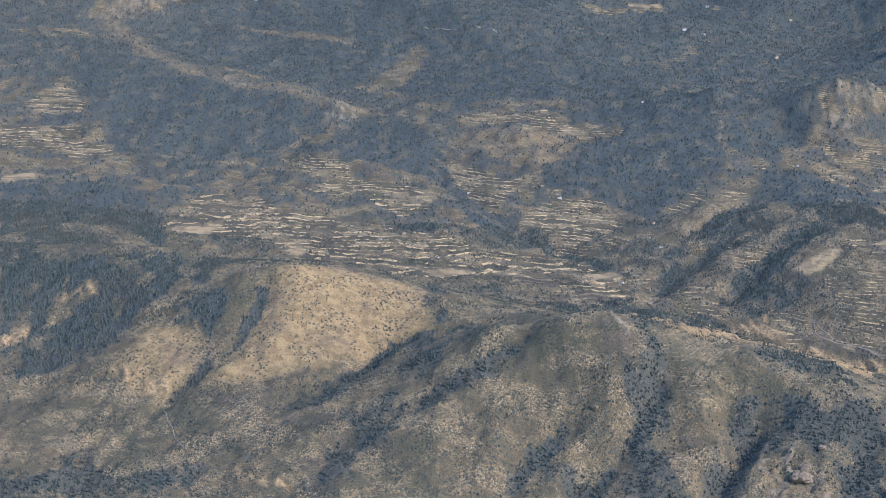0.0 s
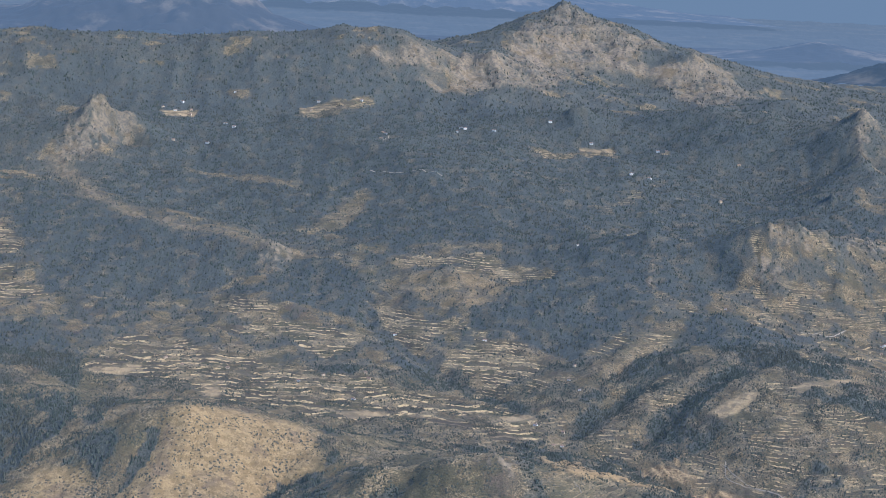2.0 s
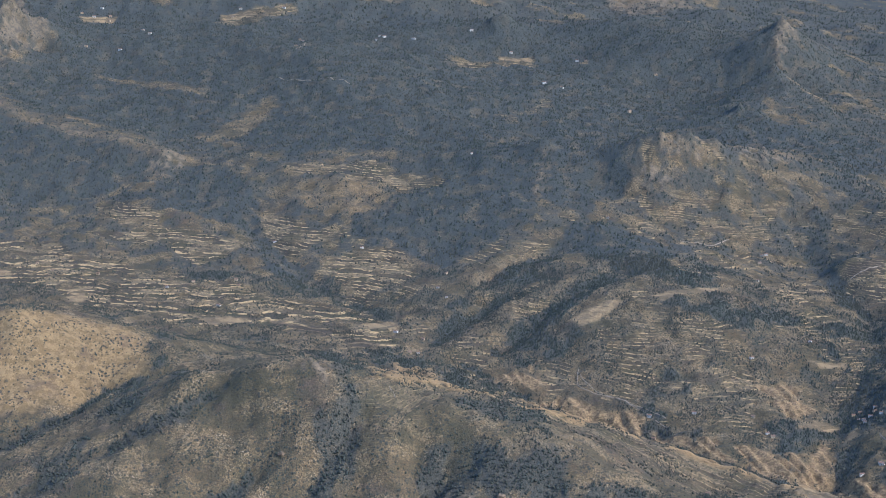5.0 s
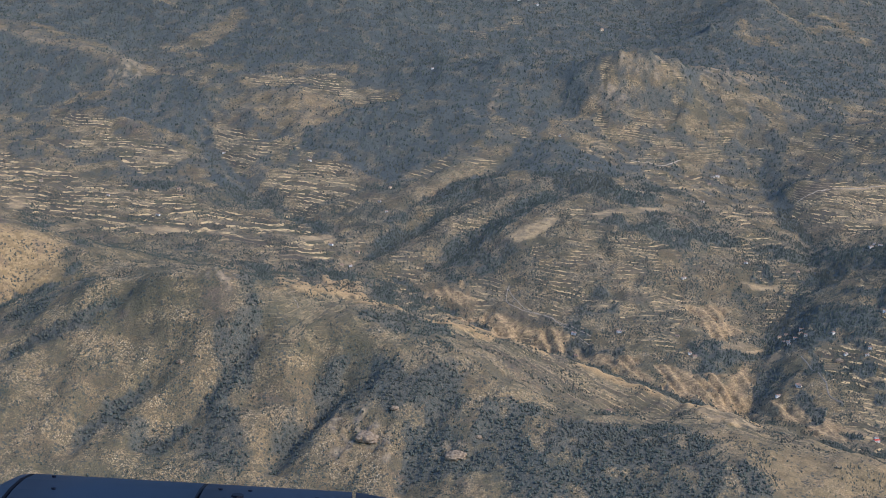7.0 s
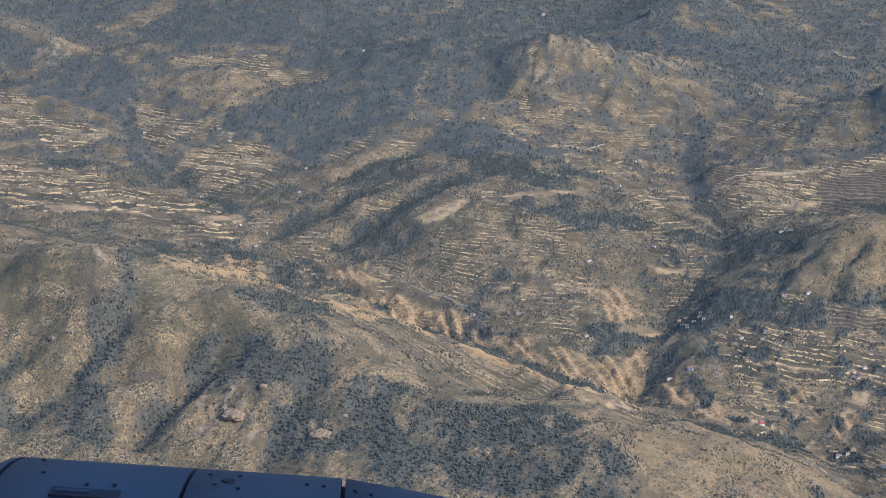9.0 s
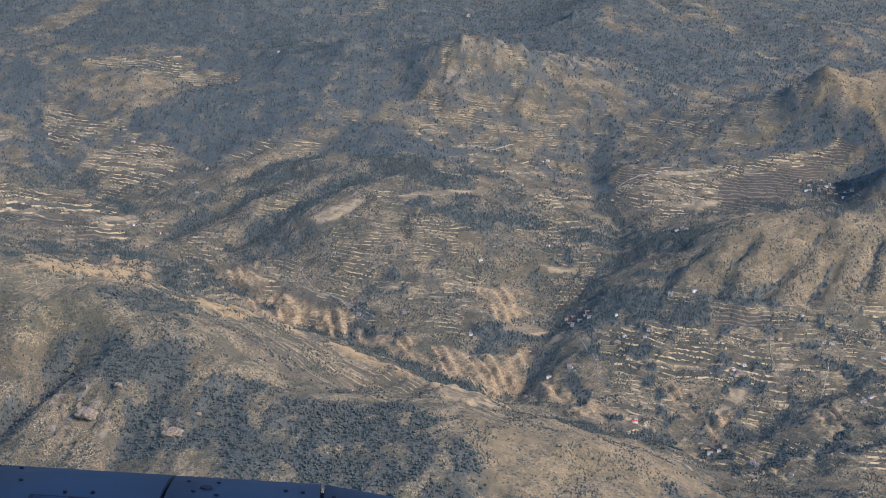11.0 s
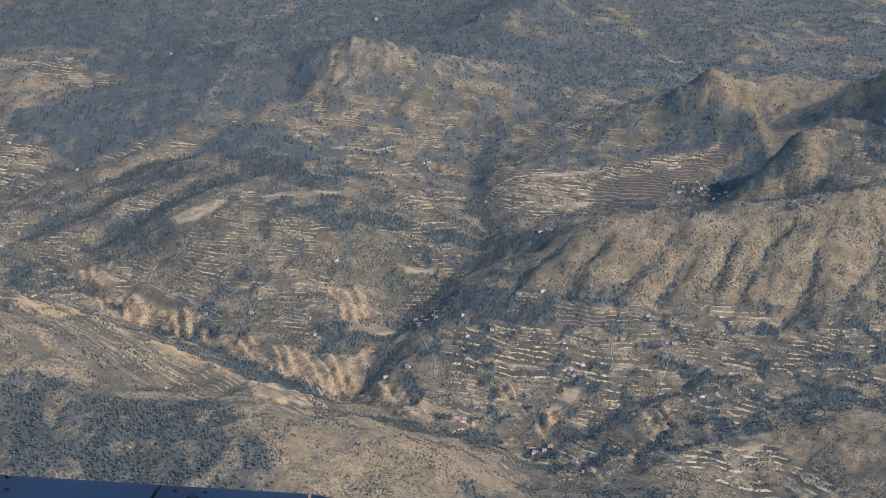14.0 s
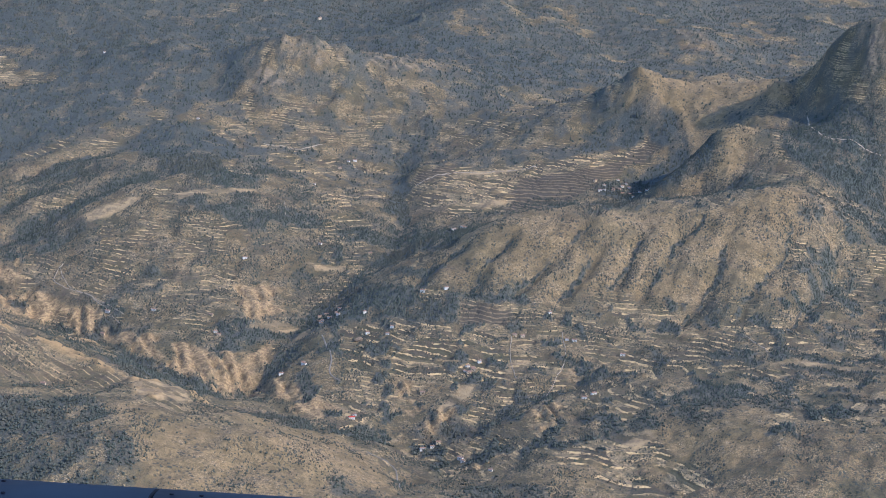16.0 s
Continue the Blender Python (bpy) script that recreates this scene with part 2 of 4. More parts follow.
lay("spine_back", (-100, 960, 42), (-40, 890, 38), (0, 850, 36))
lay("woods_front", (-100, 760, 31), (-60, 770, 32), (-5, 760, 32), (15, 780, 37), (45, 785, 40), (74, 793, 41.8), (95, 775, 40))
lay("round_hill", (45, 765, 37), (62, 742, 37), (80, 745, 37))
lay("south_hill", (121, 632, 31.3), (128, 618, 30.8), (131, 581, 24.8), (122, 560, 19))
lay("wooded_spur", (150.5, 782, 52.6), (146, 735, 44), (160, 688.5, 37.3), (140, 655, 34), (121, 632, 31.3))
lay("east_spur", (160, 688.5, 37.3), (175, 660, 36), (185, 630, 35), (171, 587.5, 34))
lay("castle", (170, 765, 51), (195, 762, 61), (199, 762.3, 61), (212, 764, 60.7), (223, 767, 58.5), (240, 780, 55), (269, 799, 50))
lay("castle_slope", (170, 735, 42), (190, 730, 44), (210, 735, 46), (250, 745, 45))
lay("castle_foot", (197, 708, 36), (233, 724, 39.3), (231, 752, 48.9))
lay("castle_back", (170, 810, 45), (220, 830, 44), (260, 850, 45))
lay("table", (174, 570, 30.3), (183, 560, 28), (185, 566, 30.2), (200, 575, 30), (215, 610, 30))
lay("table_edge", (150, 545, 22), (175, 530, 20), (200, 515, 18), (206, 500, 16))
lay("valley_floor", (150, 520, 15), (180, 500, 14), (198, 490, 13))
lay("river", (212, 452, 10.5), (209, 491, 13.2), (216, 516, 15.5), (231, 547, 21.5), (234, 558, 24), (243, 600, 27), (247, 640, 28), (247, 688, 26.5), (250, 720, 33))
lay("river_east", (219.7, 498.5, 17.7), (224, 488, 18.3), (217.5, 469, 15.3), (229, 487, 18.1), (245, 518, 26.9), (257, 497, 25.1), (251, 455, 15.4))
lay("fields_east", (255, 655, 33.9), (271, 667, 35), (273, 668, 37), (294, 635.5, 34.5), (313, 647, 40.2), (320, 645, 41.2), (309, 682, 41.9))
lay("hill_end", (240, 540, 25), (255, 545, 29), (266, 545, 36), (272, 531, 42))
lay("hill_crest", (272, 531, 42), (286.5, 539, 47.4), (305, 529, 48), (330, 557, 51), (345, 551, 53), (360, 550, 58), (375, 552, 57), (394, 570, 51.4), (420, 575, 47))
lay("hill_back", (262, 575, 29), (280, 590, 31), (300, 595, 34), (330, 600, 37), (350, 590, 41))
lay("hill_face", (289, 511, 33.7), (302, 520.7, 41), (308, 513, 36.6), (323.5, 515.4, 38.9), (343, 504, 35.6), (367, 521.7, 44.9), (385, 523, 33.1))
lay("hill_foot", (256, 497, 25.1), (288, 479, 22.7), (315, 478.6, 24.6), (327, 496, 29.8), (347, 479, 29.7), (356, 471, 29), (371, 470, 27.8))
lay("south_fields", (256, 436, 13.8), (264, 413, 13.4), (273.6, 397.6, 15.9), (283, 430.5, 20.3), (303, 411, 23), (312, 435.4, 25.8), (334, 437, 28), (355, 436, 28.7))
lay("south_knolls", (277, 396, 18.9), (308, 393, 20.4), (326, 404, 28.7), (333, 385, 28.6), (360, 400, 33), (390, 420, 36))
lay("bowl_crest", (340, 600, 47), (352, 610, 55), (362, 626, 63.2), (378, 615, 62.6), (407, 610, 65.5))
lay("bowl", (330, 612, 37), (338, 622, 38), (347, 632, 39), (356, 648, 43))
lay("east_crest", (300, 690, 42), (328, 707, 53.7), (342, 710, 66.2), (350, 710, 66.8), (371, 710, 63), (391, 691, 66), (400, 650, 66.3))
lay("east_saddle", (325, 690, 45), (350, 680, 48), (372, 660, 52))
lay("east_peak", (393, 668, 76), (405, 660, 87.5), (414, 652, 98), (422, 648, 101), (445, 650, 102), (480, 660, 100))
lay("east_peak_foot", (388, 650, 63), (402, 640, 66), (418, 630, 74), (440, 625, 78), (470, 610, 70), (430, 590, 52))
lay("basin_east", (400, 781, 50), (360, 770, 43), (330, 790, 41), (290, 760, 42), (280, 720, 40))
lay("red_knoll", (446, 921, 45.6), (430, 940, 52), (410, 946.6, 58.2), (385, 940, 52), (375, 900, 46))
lay("east_plain", (450, 860, 44), (480, 780, 45), (520, 900, 44), (440, 1060, 52), (560, 1100, 56))
lay("tower_spur", (262, 895.5, 53), (273, 923, 58), (286, 955, 60), (300, 1000, 71), (310, 1035, 77), (317.5, 1062, 81), (324, 1075, 85), (345, 1120, 72))
lay("tower_sides", (240, 960, 45), (275, 1020, 52), (340, 980, 55), (345, 1040, 62))
lay("upland", (54, 939, 57.4), (28, 1019, 62), (-30, 960, 47), (90, 900, 49), (60, 860, 43), (120, 850, 45))
lay("upland_east", (155, 1091, 57), (201, 1067, 58.6), (180, 980, 51), (220, 920, 47))
lay("pinnacles", (140, 1126, 70), (155, 1133, 79.4), (170, 1138, 72))
lay("dark_hill", (225, 1120, 74), (244, 1134, 81.8), (275, 1130, 78), (300, 1110, 76))
lay("horn", (-149, 980, 48), (-143, 1015, 66), (-137, 1032, 74), (-135.3, 1040, 77), (-125, 1050, 69), (-110, 1056, 63))
lay("horn_sides", (-175, 1050, 58), (-160, 1080, 58), (-112, 1010, 50))
lay("shelf", (-97, 1140, 62.7), (-50, 1130, 63), (-13, 1162, 67.9), (30, 1120, 64), (69, 1190, 70))
lay("plateau", (-420, 1250, 103), (-221, 1250, 103), (-182, 1250, 104), (-108, 1260, 100), (-34, 1265, 109.3), (34, 1280, 116), (60, 1300, 106))
lay("plateau_front", (-260, 1170, 76), (-180, 1175, 76), (-100, 1190, 75), (0, 1200, 80), (60, 1215, 78))
lay("plateau_back", (-300, 1400, 70), (-100, 1420, 70), (30, 1440, 76))
lay("massif_west", (69, 1223, 77.4), (85, 1260, 85), (105, 1295, 95), (118, 1370, 98), (130, 1450, 110.4))
lay("massif", (130, 1450, 110.4), (153, 1530, 119.9), (172, 1548, 130), (181, 1550, 133.5), (192, 1546, 129), (209, 1530, 122.6), (241, 1490, 111.6))
lay("massif_east", (241, 1490, 111.6), (258, 1460, 96), (268, 1440, 98), (279, 1448, 97.5), (308, 1440, 80), (322, 1400, 71), (345, 1390, 66))
lay("massif_face", (150, 1400, 86), (190, 1400, 82), (230, 1400, 74), (230, 1350, 70.4))
lay("massif_foot", (110, 1190, 69), (180, 1230, 68), (250, 1260, 70), (310, 1260, 68))
lay("far_east", (340, 1300, 76), (400, 1350, 62), (470, 1300, 58), (420, 1200, 60))
lay("south_edge", (-150, 335, 12), (-60, 335, 12), (40, 330, 10), (130, 325, 22), (220, 325, 26), (300, 340, 16), (420, 360, 30))


def control_nodes():
    """Points along the skeleton, evenly spaced."""
    out = []
    for nodes in SKELETON.values():
        for a, b in zip(nodes[:-1], nodes[1:]):
            n = max(1, round(math.dist(a[:2], b[:2]) / (14 if a[1] < 850 else 26)))
            out += [tuple(a[i] + (b[i] - a[i]) * k / n for i in range(3)) for k in range(n)]
        out.append(nodes[-1])
    kept = []
    for p in out:
        if all((p[0] - q[0]) ** 2 + (p[1] - q[1]) ** 2 > 9 for q in kept):
            kept.append(p)
    return np.array(kept)


# Heights of the rising land by distance from the flight line, under the skeleton.
FLOOR = [(-400, 8), (300, 12.2), (400, 17), (500, 20), (600, 24), (700, 31.6), (800, 40.0), (940, 50.0), (1100, 58.0), (1300, 66.0), (1600, 62), (2000, 58), (2600, 55.0), (4700, 52.0)]
RIM = [(x, y, None) for x in (-700, -450, 620, 900) for y in (250, 500, 800, 1150, 1500)] + [(x, y, None) for x in (-400, -100, 200, 500) for y in (100, 240, 1720, 2000)]
NODES = control_nodes()
NODES = np.vstack([NODES, [(x, y, np.interp(y, [a for a, _ in FLOOR], [b for _, b in FLOOR])) for x, y, _ in RIM]])


def spread(dx, dy):
    """How a node's pull grows with distance: nearly straight slopes, rounded at the node."""
    return np.sqrt(dx * dx + dy * dy + 6.0)


PULL = np.linalg.solve(spread(NODES[:, None, 0] - NODES[None, :, 0], NODES[:, None, 1] - NODES[None, :, 1]) - 0.25 * np.eye(len(NODES)),
                       NODES[:, 2] - np.interp(NODES[:, 1], [a for a, _ in FLOOR], [b for _, b in FLOOR]))


def bent_floor(x, y):
    """The rising floor, bent through its skeleton."""
    shape, x, y = x.shape, x.ravel(), y.ravel()
    z = np.interp(y, [a for a, _ in FLOOR], [b for _, b in FLOOR])
    inside_ = (np.abs(x - 100) < 900) & (y > 0) & (y < 2200)
    fade = smooth(900, 600, np.abs(x - 100)) * smooth(0, 150, y) * smooth(2200, 1800, y)
    for k in np.array_split(np.nonzero(inside_)[0], max(1, inside_.sum() // 4000)):
        z[k] += fade[k] * (spread(x[k, None] - NODES[None, :, 0], y[k, None] - NODES[None, :, 1]) @ PULL)
    return z.reshape(shape)


def lattice(x0, x1, y0, y1, step):
    gx, gy = np.arange(x0, x1, step), np.arange(y0, y1, step)
    return x0, y0, step, bent_floor(*np.meshgrid(gx, gy))


LATTICES = [lattice(-790, 1000, 0, 2210, 10.0), lattice(-260, 560, 300, 900, 3.0)]


def bulk(x, y):
    """The land's large forms, read off two lattices."""
    z = np.interp(y, [a for a, _ in FLOOR], [b for _, b in FLOOR])
    for x0, y0, step, grid in LATTICES:
        u, v = (x - x0) / step, (y - y0) / step
        k = (u >= 0) & (v >= 0) & (u < grid.shape[1] - 1.01) & (v < grid.shape[0] - 1.01)
        u, v = u[k], v[k]
        i, j = u.astype(int), v.astype(int)
        a, b = u - i, v - j
        z[k] = (1 - b) * ((1 - a) * grid[j, i] + a * grid[j, i + 1]) + b * ((1 - a) * grid[j + 1, i] + a * grid[j + 1, i + 1])
    return z


# Outlines of the land cover in plan, and its gullies, streams and tracks.
AREAS, LINES = collections.defaultdict(list), {}


def area(kind, *outline):
    AREAS[kind].append(outline)


def line(name, *nodes):
    LINES[name] = nodes


area("woods", (-111, 518), (-98, 501), (-87, 501), (-72, 494), (-59, 498), (-48, 486), (-55, 469), (-62, 462), (-68, 454), (-75, 448), (-87, 443), (-95, 441))
area("woods", (-142, 660), (-124, 667), (-103, 684), (-77, 639), (-72, 593), (-93, 617), (-115, 606), (-123, 573))
area("woods", (-18, 415), (-13, 422), (-5, 431), (7, 447), (17, 448), (18, 445), (7, 436), (-2, 426), (-11, 415))
area("woods", (-6, 393), (7, 406), (18, 411), (30, 416), (31, 413), (20, 406), (9, 399), (-1, 391), (-7, 381), (-12, 377), (-14, 379))
area("woods", (31, 376), (33, 384), (41, 393), (48, 395), (45, 390), (37, 381), (35, 377))
area("woods", (48, 378), (51, 384), (60, 391), (63, 395), (69, 403), (73, 403), (71, 396), (62, 389), (55, 383), (52, 378))
area("woods", (77, 375), (81, 384), (88, 392), (91, 398), (101, 402), (123, 398), (119, 380), (111, 383), (103, 385), (91, 385), (85, 374))
area("woods", (-58, 387), (-49, 393), (-42, 390), (-45, 381))
area("woods", (-132, 878), (-94, 859), (-53, 820), (-28, 793), (-19, 761), (-41, 755), (-46, 729), (-63, 733), (-100, 745), (-128, 789), (-161, 885))
area("woods", (-14, 761), (-7, 780), (8, 783), (20, 756), (29, 727), (31, 697), (19, 705), (-4, 717), (-15, 715))
area("woods", (28, 698), (38, 668), (50, 645), (57, 617), (49, 623), (37, 641), (30, 675))
area("woods", (82, 716), (107, 751), (135, 740), (143, 732), (142, 698), (123, 665), (102, 640), (95, 649), (83, 675), (66, 684), (67, 705))
area("woods", (-214, 1218), (-137, 1215), (34, 1272), (55, 1239), (134, 1215), (187, 1170), (230, 1133), (245, 1114), (308, 1066), (297, 994), (270, 912), (212, 915), (169, 888), (157, 910), (120, 790), (90, 801), (70, 815), (34, 807), (-7, 874), (-20, 832), (-82, 889), (-118, 919), (-114, 986), (-111, 1046), (-153, 1154), (-163, 1151), (-197, 1141))
area("woods", (-153, 933), (-128, 896), (-84, 835), (-34, 789), (-27, 768), (-43, 738), (-62, 725), (-109, 726))
area("woods", (150, 677), (165, 690), (175, 661), (186, 622), (200, 620), (196, 600), (179, 605), (164, 618), (148, 652))
# Next three outlines: woods plus slope shade, both given as dark wood cover.
area("woods", (117, 569), (126, 585), (134, 590), (145, 609), (160, 618), (164, 611), (141, 581), (132, 567), (122, 561))
area("woods", (91, 569), (103, 593), (113, 596), (108, 579), (98, 564))
area("woods", (119, 628), (132, 642), (147, 648), (144, 636), (130, 618), (120, 616))
area("woods", (161, 767), (200, 886), (213, 880), (188, 749), (179, 726), (166, 717), (156, 735))
area("woods", (71, 696), (84, 730), (108, 741), (132, 734), (140, 718), (121, 673), (105, 650), (93, 666), (89, 693))
area("woods", (82, 393), (89, 401), (98, 401), (104, 396), (114, 392), (125, 386), (137, 387), (143, 377), (155, 380), (175, 389), (175, 376), (163, 365), (155, 363), (154, 346), (144, 349), (143, 363), (134, 368), (130, 364), (118, 362), (107, 364), (108, 376), (105, 383), (94, 387), (87, 379), (84, 373), (77, 370), (79, 382))
area("woods", (146, 375), (174, 386), (188, 351), (178, 343), (154, 344))
area("woods", (51, 380), (55, 387), (64, 395), (68, 402), (71, 402), (68, 394), (60, 388), (54, 378), (51, 373))
area("woods", (32, 379), (39, 390), (42, 389), (36, 379), (33, 374))
area("woods", (209, 467), (215, 491), (222, 515), (231, 534), (239, 519), (250, 509), (254, 498), (266, 502), (267, 497), (258, 484), (252, 485), (246, 496), (233, 499), (225, 498), (220, 492), (216, 478), (207, 464))
# Next two: woods, with shade by the hill end and bowl painted in.
area("woods", (233, 537), (241, 562), (255, 570), (272, 592), (273, 573), (263, 534), (253, 554), (245, 537), (235, 542))
area("woods", (322, 634), (336, 644), (355, 666), (359, 677), (360, 624), (355, 604), (341, 599), (327, 616), (320, 624))
area("woods", (242, 608), (249, 671), (249, 716), (256, 709), (252, 649), (250, 609))
area("woods", (168, 440), (173, 479), (185, 469), (195, 459), (201, 458), (195, 441), (184, 413), (176, 423))
area("woods", (152, 688), (167, 684), (183, 676), (192, 645), (176, 632), (159, 646), (149, 664))
area("woods", (250, 423), (260, 430), (269, 436), (275, 441), (276, 435), (266, 424), (256, 421))
area("woods", (284, 409), (295, 416), (307, 423), (319, 437), (335, 440), (328, 425), (311, 415), (296, 406))
area("woods", (124, 382), (137, 381), (149, 384), (171, 396), (175, 379), (174, 357), (165, 352), (148, 352), (129, 355))
area("woods", (394, 653), (407, 621), (418, 609), (404, 552), (397, 575), (385, 592), (380, 608))
area("bare", (-25, 468), (-9, 473), (3, 474), (13, 470), (16, 455), (15, 449), (7, 448), (-2, 440), (-13, 433), (-26, 429), (-36, 429), (-45, 429), (-37, 437), (-31, 448), (-27, 459))
area("bare", (-56, 453), (-47, 452), (-44, 447), (-46, 440), (-48, 434), (-51, 431), (-64, 433), (-66, 440), (-63, 448))
area("bare", (344, 708), (404, 863), (419, 883), (396, 666), (391, 659), (376, 679), (362, 623), (358, 690), (337, 697))
area("bare", (371, 670), (390, 654), (360, 592), (351, 596), (344, 598), (356, 603))
area("bare", (177, 389), (195, 393), (212, 421), (229, 406), (241, 386), (242, 369), (190, 344), (186, 361))
area("bare", (176, 381), (200, 403), (227, 421), (239, 403), (223, 344), (190, 343), (189, 355))
area("hill", (253, 546), (267, 547), (284, 598), (297, 604), (303, 534), (320, 546), (332, 554), (344, 543), (359, 546), (381, 577), (362, 501), (333, 501), (300, 504), (275, 509), (260, 514))
area("hill", (275, 383), (282, 401), (303, 411), (331, 425), (344, 436), (330, 388), (307, 382))
area("hill", (35, 756), (54, 762), (73, 751), (85, 735), (82, 712), (68, 700), (54, 717), (35, 734))
area("terrace", (-75, 620), (-67, 676), (-47, 675), (-37, 656), (-13, 644), (8, 635), (28, 626), (48, 609), (68, 604), (86, 579), (84, 558), (72, 556), (57, 574), (38, 581), (8, 579), (-4, 592), (-27, 595), (-36, 613), (-56, 615))
area("terrace", (-41, 733), (-35, 742), (-20, 718), (-8, 713), (-15, 702), (-24, 696), (-34, 713))
area("terrace", (24, 726), (38, 716), (53, 694), (66, 692), (66, 684), (52, 677), (46, 657), (39, 675), (31, 705))
area("terrace", (54, 648), (69, 671), (86, 666), (93, 637), (77, 623), (64, 611), (68, 630))
area("terrace", (-15, 702), (8, 694), (26, 683), (21, 661), (12, 646), (-5, 675))
area("terrace", (-37, 689), (-15, 696), (-10, 678), (-23, 677))
area("terrace", (-159, 789), (-145, 826), (-130, 789), (-131, 776), (-151, 776))
area("terrace", (-162, 756), (-128, 759), (-120, 735), (-104, 723), (-123, 713), (-154, 721))
area("terrace", (33, 782), (48, 784), (66, 784), (75, 794), (90, 753), (107, 751), (103, 739), (85, 745), (65, 771), (40, 769))
area("plots", (146, 572), (165, 575), (187, 572), (205, 564), (206, 550), (181, 533), (169, 522), (152, 514), (142, 534), (144, 556))
area("terrace", (253, 649), (267, 649), (301, 658), (290, 613), (271, 606), (258, 618), (252, 632))
area("plots", (192, 712), (230, 718), (252, 720), (246, 692), (219, 668), (200, 674))
area("terrace", (254, 652), (299, 652), (346, 680), (349, 669), (320, 641), (298, 610), (285, 605), (265, 602), (251, 631))
area("terrace", (228, 497), (249, 492), (280, 488), (276, 457), (259, 457), (244, 461), (229, 474))
area("terrace", (263, 503), (281, 499), (280, 488), (262, 488))
area("plots", (281, 488), (314, 488), (330, 483), (324, 458), (302, 441), (281, 456))
area("plots", (326, 486), (358, 480), (390, 496), (374, 441), (353, 459), (319, 444))
area("terrace", (264, 428), (275, 416), (269, 410), (253, 423))
area("terrace", (285, 409), (304, 413), (320, 382), (317, 379), (294, 383), (278, 405))
area("plots", (173, 704), (200, 705), (233, 720), (249, 721), (246, 693), (218, 667), (197, 660))
area("badland", (113, 539), (122, 547), (129, 540), (128, 529), (121, 536))
area("badland", (126, 521), (133, 526), (148, 518), (160, 510), (156, 500), (147, 509), (133, 516))
area("badland", (158, 504), (176, 494), (192, 485), (206, 486), (206, 471), (196, 459), (182, 470), (164, 495))
area("badland", (193, 515), (210, 526), (212, 515), (202, 505))
area("badland", (196, 528), (206, 534), (213, 530), (200, 519))
area("badland", (209, 467), (217, 460), (232, 444), (235, 436), (222, 434), (214, 451))
area("badland", (204, 464), (210, 470), (219, 460), (231, 445), (234, 435), (223, 441), (213, 455))
area("badland", (244, 461), (252, 461), (256, 451), (249, 442), (246, 448))
area("badland", (250, 433), (258, 444), (262, 439), (254, 430))
area("badland", (278, 440), (287, 437), (285, 419), (280, 421))
area("badland", (260, 421), (269, 413), (265, 404), (261, 412))
area("badland", (199, 527), (206, 534), (206, 522), (213, 525), (208, 515))
area("badland", (200, 484), (210, 494), (210, 482), (201, 477))
area("badland", (116, 540), (127, 547), (131, 533), (120, 536))
area("badland", (118, 525), (131, 525), (143, 511), (133, 508))
area("badland", (292, 468), (300, 471), (293, 454))
area("badland", (-86, 476), (-79, 481), (-76, 476), (-83, 468), (-86, 467))
area("badland", (-100, 464), (-93, 466), (-91, 462), (-99, 458))
area("badland", (-30, 389), (-22, 385), (-14, 381), (-15, 378), (-27, 386))
area("badland", (-66, 440), (-51, 433), (-49, 428), (-62, 432))
area("crag", (-151, 983), (-151, 1013), (-160, 1152), (-155, 1160), (-136, 1117), (-114, 1044), (-127, 1005), (-138, 977))
area("crag", (71, 1227), (84, 1293), (120, 1350), (141, 1494), (181, 1545), (206, 1527), (241, 1488), (250, 1482), (222, 1443), (188, 1413), (144, 1254), (120, 1254))
area("crag", (248, 1425), (278, 1443), (304, 1425), (327, 1398), (257, 1275), (252, 1383))
area("crag", (309, 1046), (320, 1073), (329, 1066), (313, 1025), (298, 993))
area("crag", (-24, 762), (-26, 782), (-21, 809), (-9, 780), (-14, 762))
area("crag", (193, 761), (208, 763), (223, 769), (228, 760), (215, 753), (196, 752))
area("crag", (233, 772), (256, 847), (273, 830), (264, 779), (243, 765))
area("crag", (185, 743), (194, 745), (204, 739), (197, 729), (188, 730))
area("crag", (140, 721), (149, 772), (152, 768), (147, 737), (143, 707))
area("crag", (401, 949), (415, 941), (428, 911), (421, 907), (406, 925))
area("crag", (91, 388), (98, 386), (103, 380), (105, 371), (98, 370), (90, 372))
area("crag", (115, 374), (120, 377), (123, 375), (118, 370))
area("crag", (54, 422), (62, 425), (65, 419), (60, 416))
area("crag", (417, 650), (424, 649), (423, 635), (414, 641))
area("pale", (16, 588), (33, 591), (34, 581), (21, 580))
area("pale", (72, 583), (83, 585), (80, 576), (74, 575))
area("pale", (-32, 614), (-26, 615), (-24, 602), (-29, 600))
area("pale", (-75, 620), (-68, 630), (-54, 634), (-59, 618), (-70, 614))
area("pale", (-144, 673), (-133, 682), (-131, 673), (-142, 664))
area("pale", (178, 416), (185, 413), (189, 396), (181, 396))
area("pale", (75, 586), (83, 587), (86, 580), (78, 575))
area("pale", (-9, 581), (-1, 589), (4, 581), (-6, 575))
area("pale", (215, 495), (221, 501), (220, 494), (215, 493))
area("pale", (217, 552), (230, 551), (230, 548), (217, 548))
area("pale", (180, 415), (185, 435), (195, 403), (191, 398), (183, 405))
area("pale", (268, 612), (279, 619), (289, 619), (279, 608))
area("pale", (260, 644), (273, 651), (299, 652), (281, 648))
area("pale", (-114, 1136), (-90, 1144), (-92, 1130), (-109, 1127))
area("pale", (-26, 1160), (-8, 1168), (-3, 1157), (-21, 1146))
area("pale", (150, 1092), (171, 1091), (170, 1082), (151, 1083))
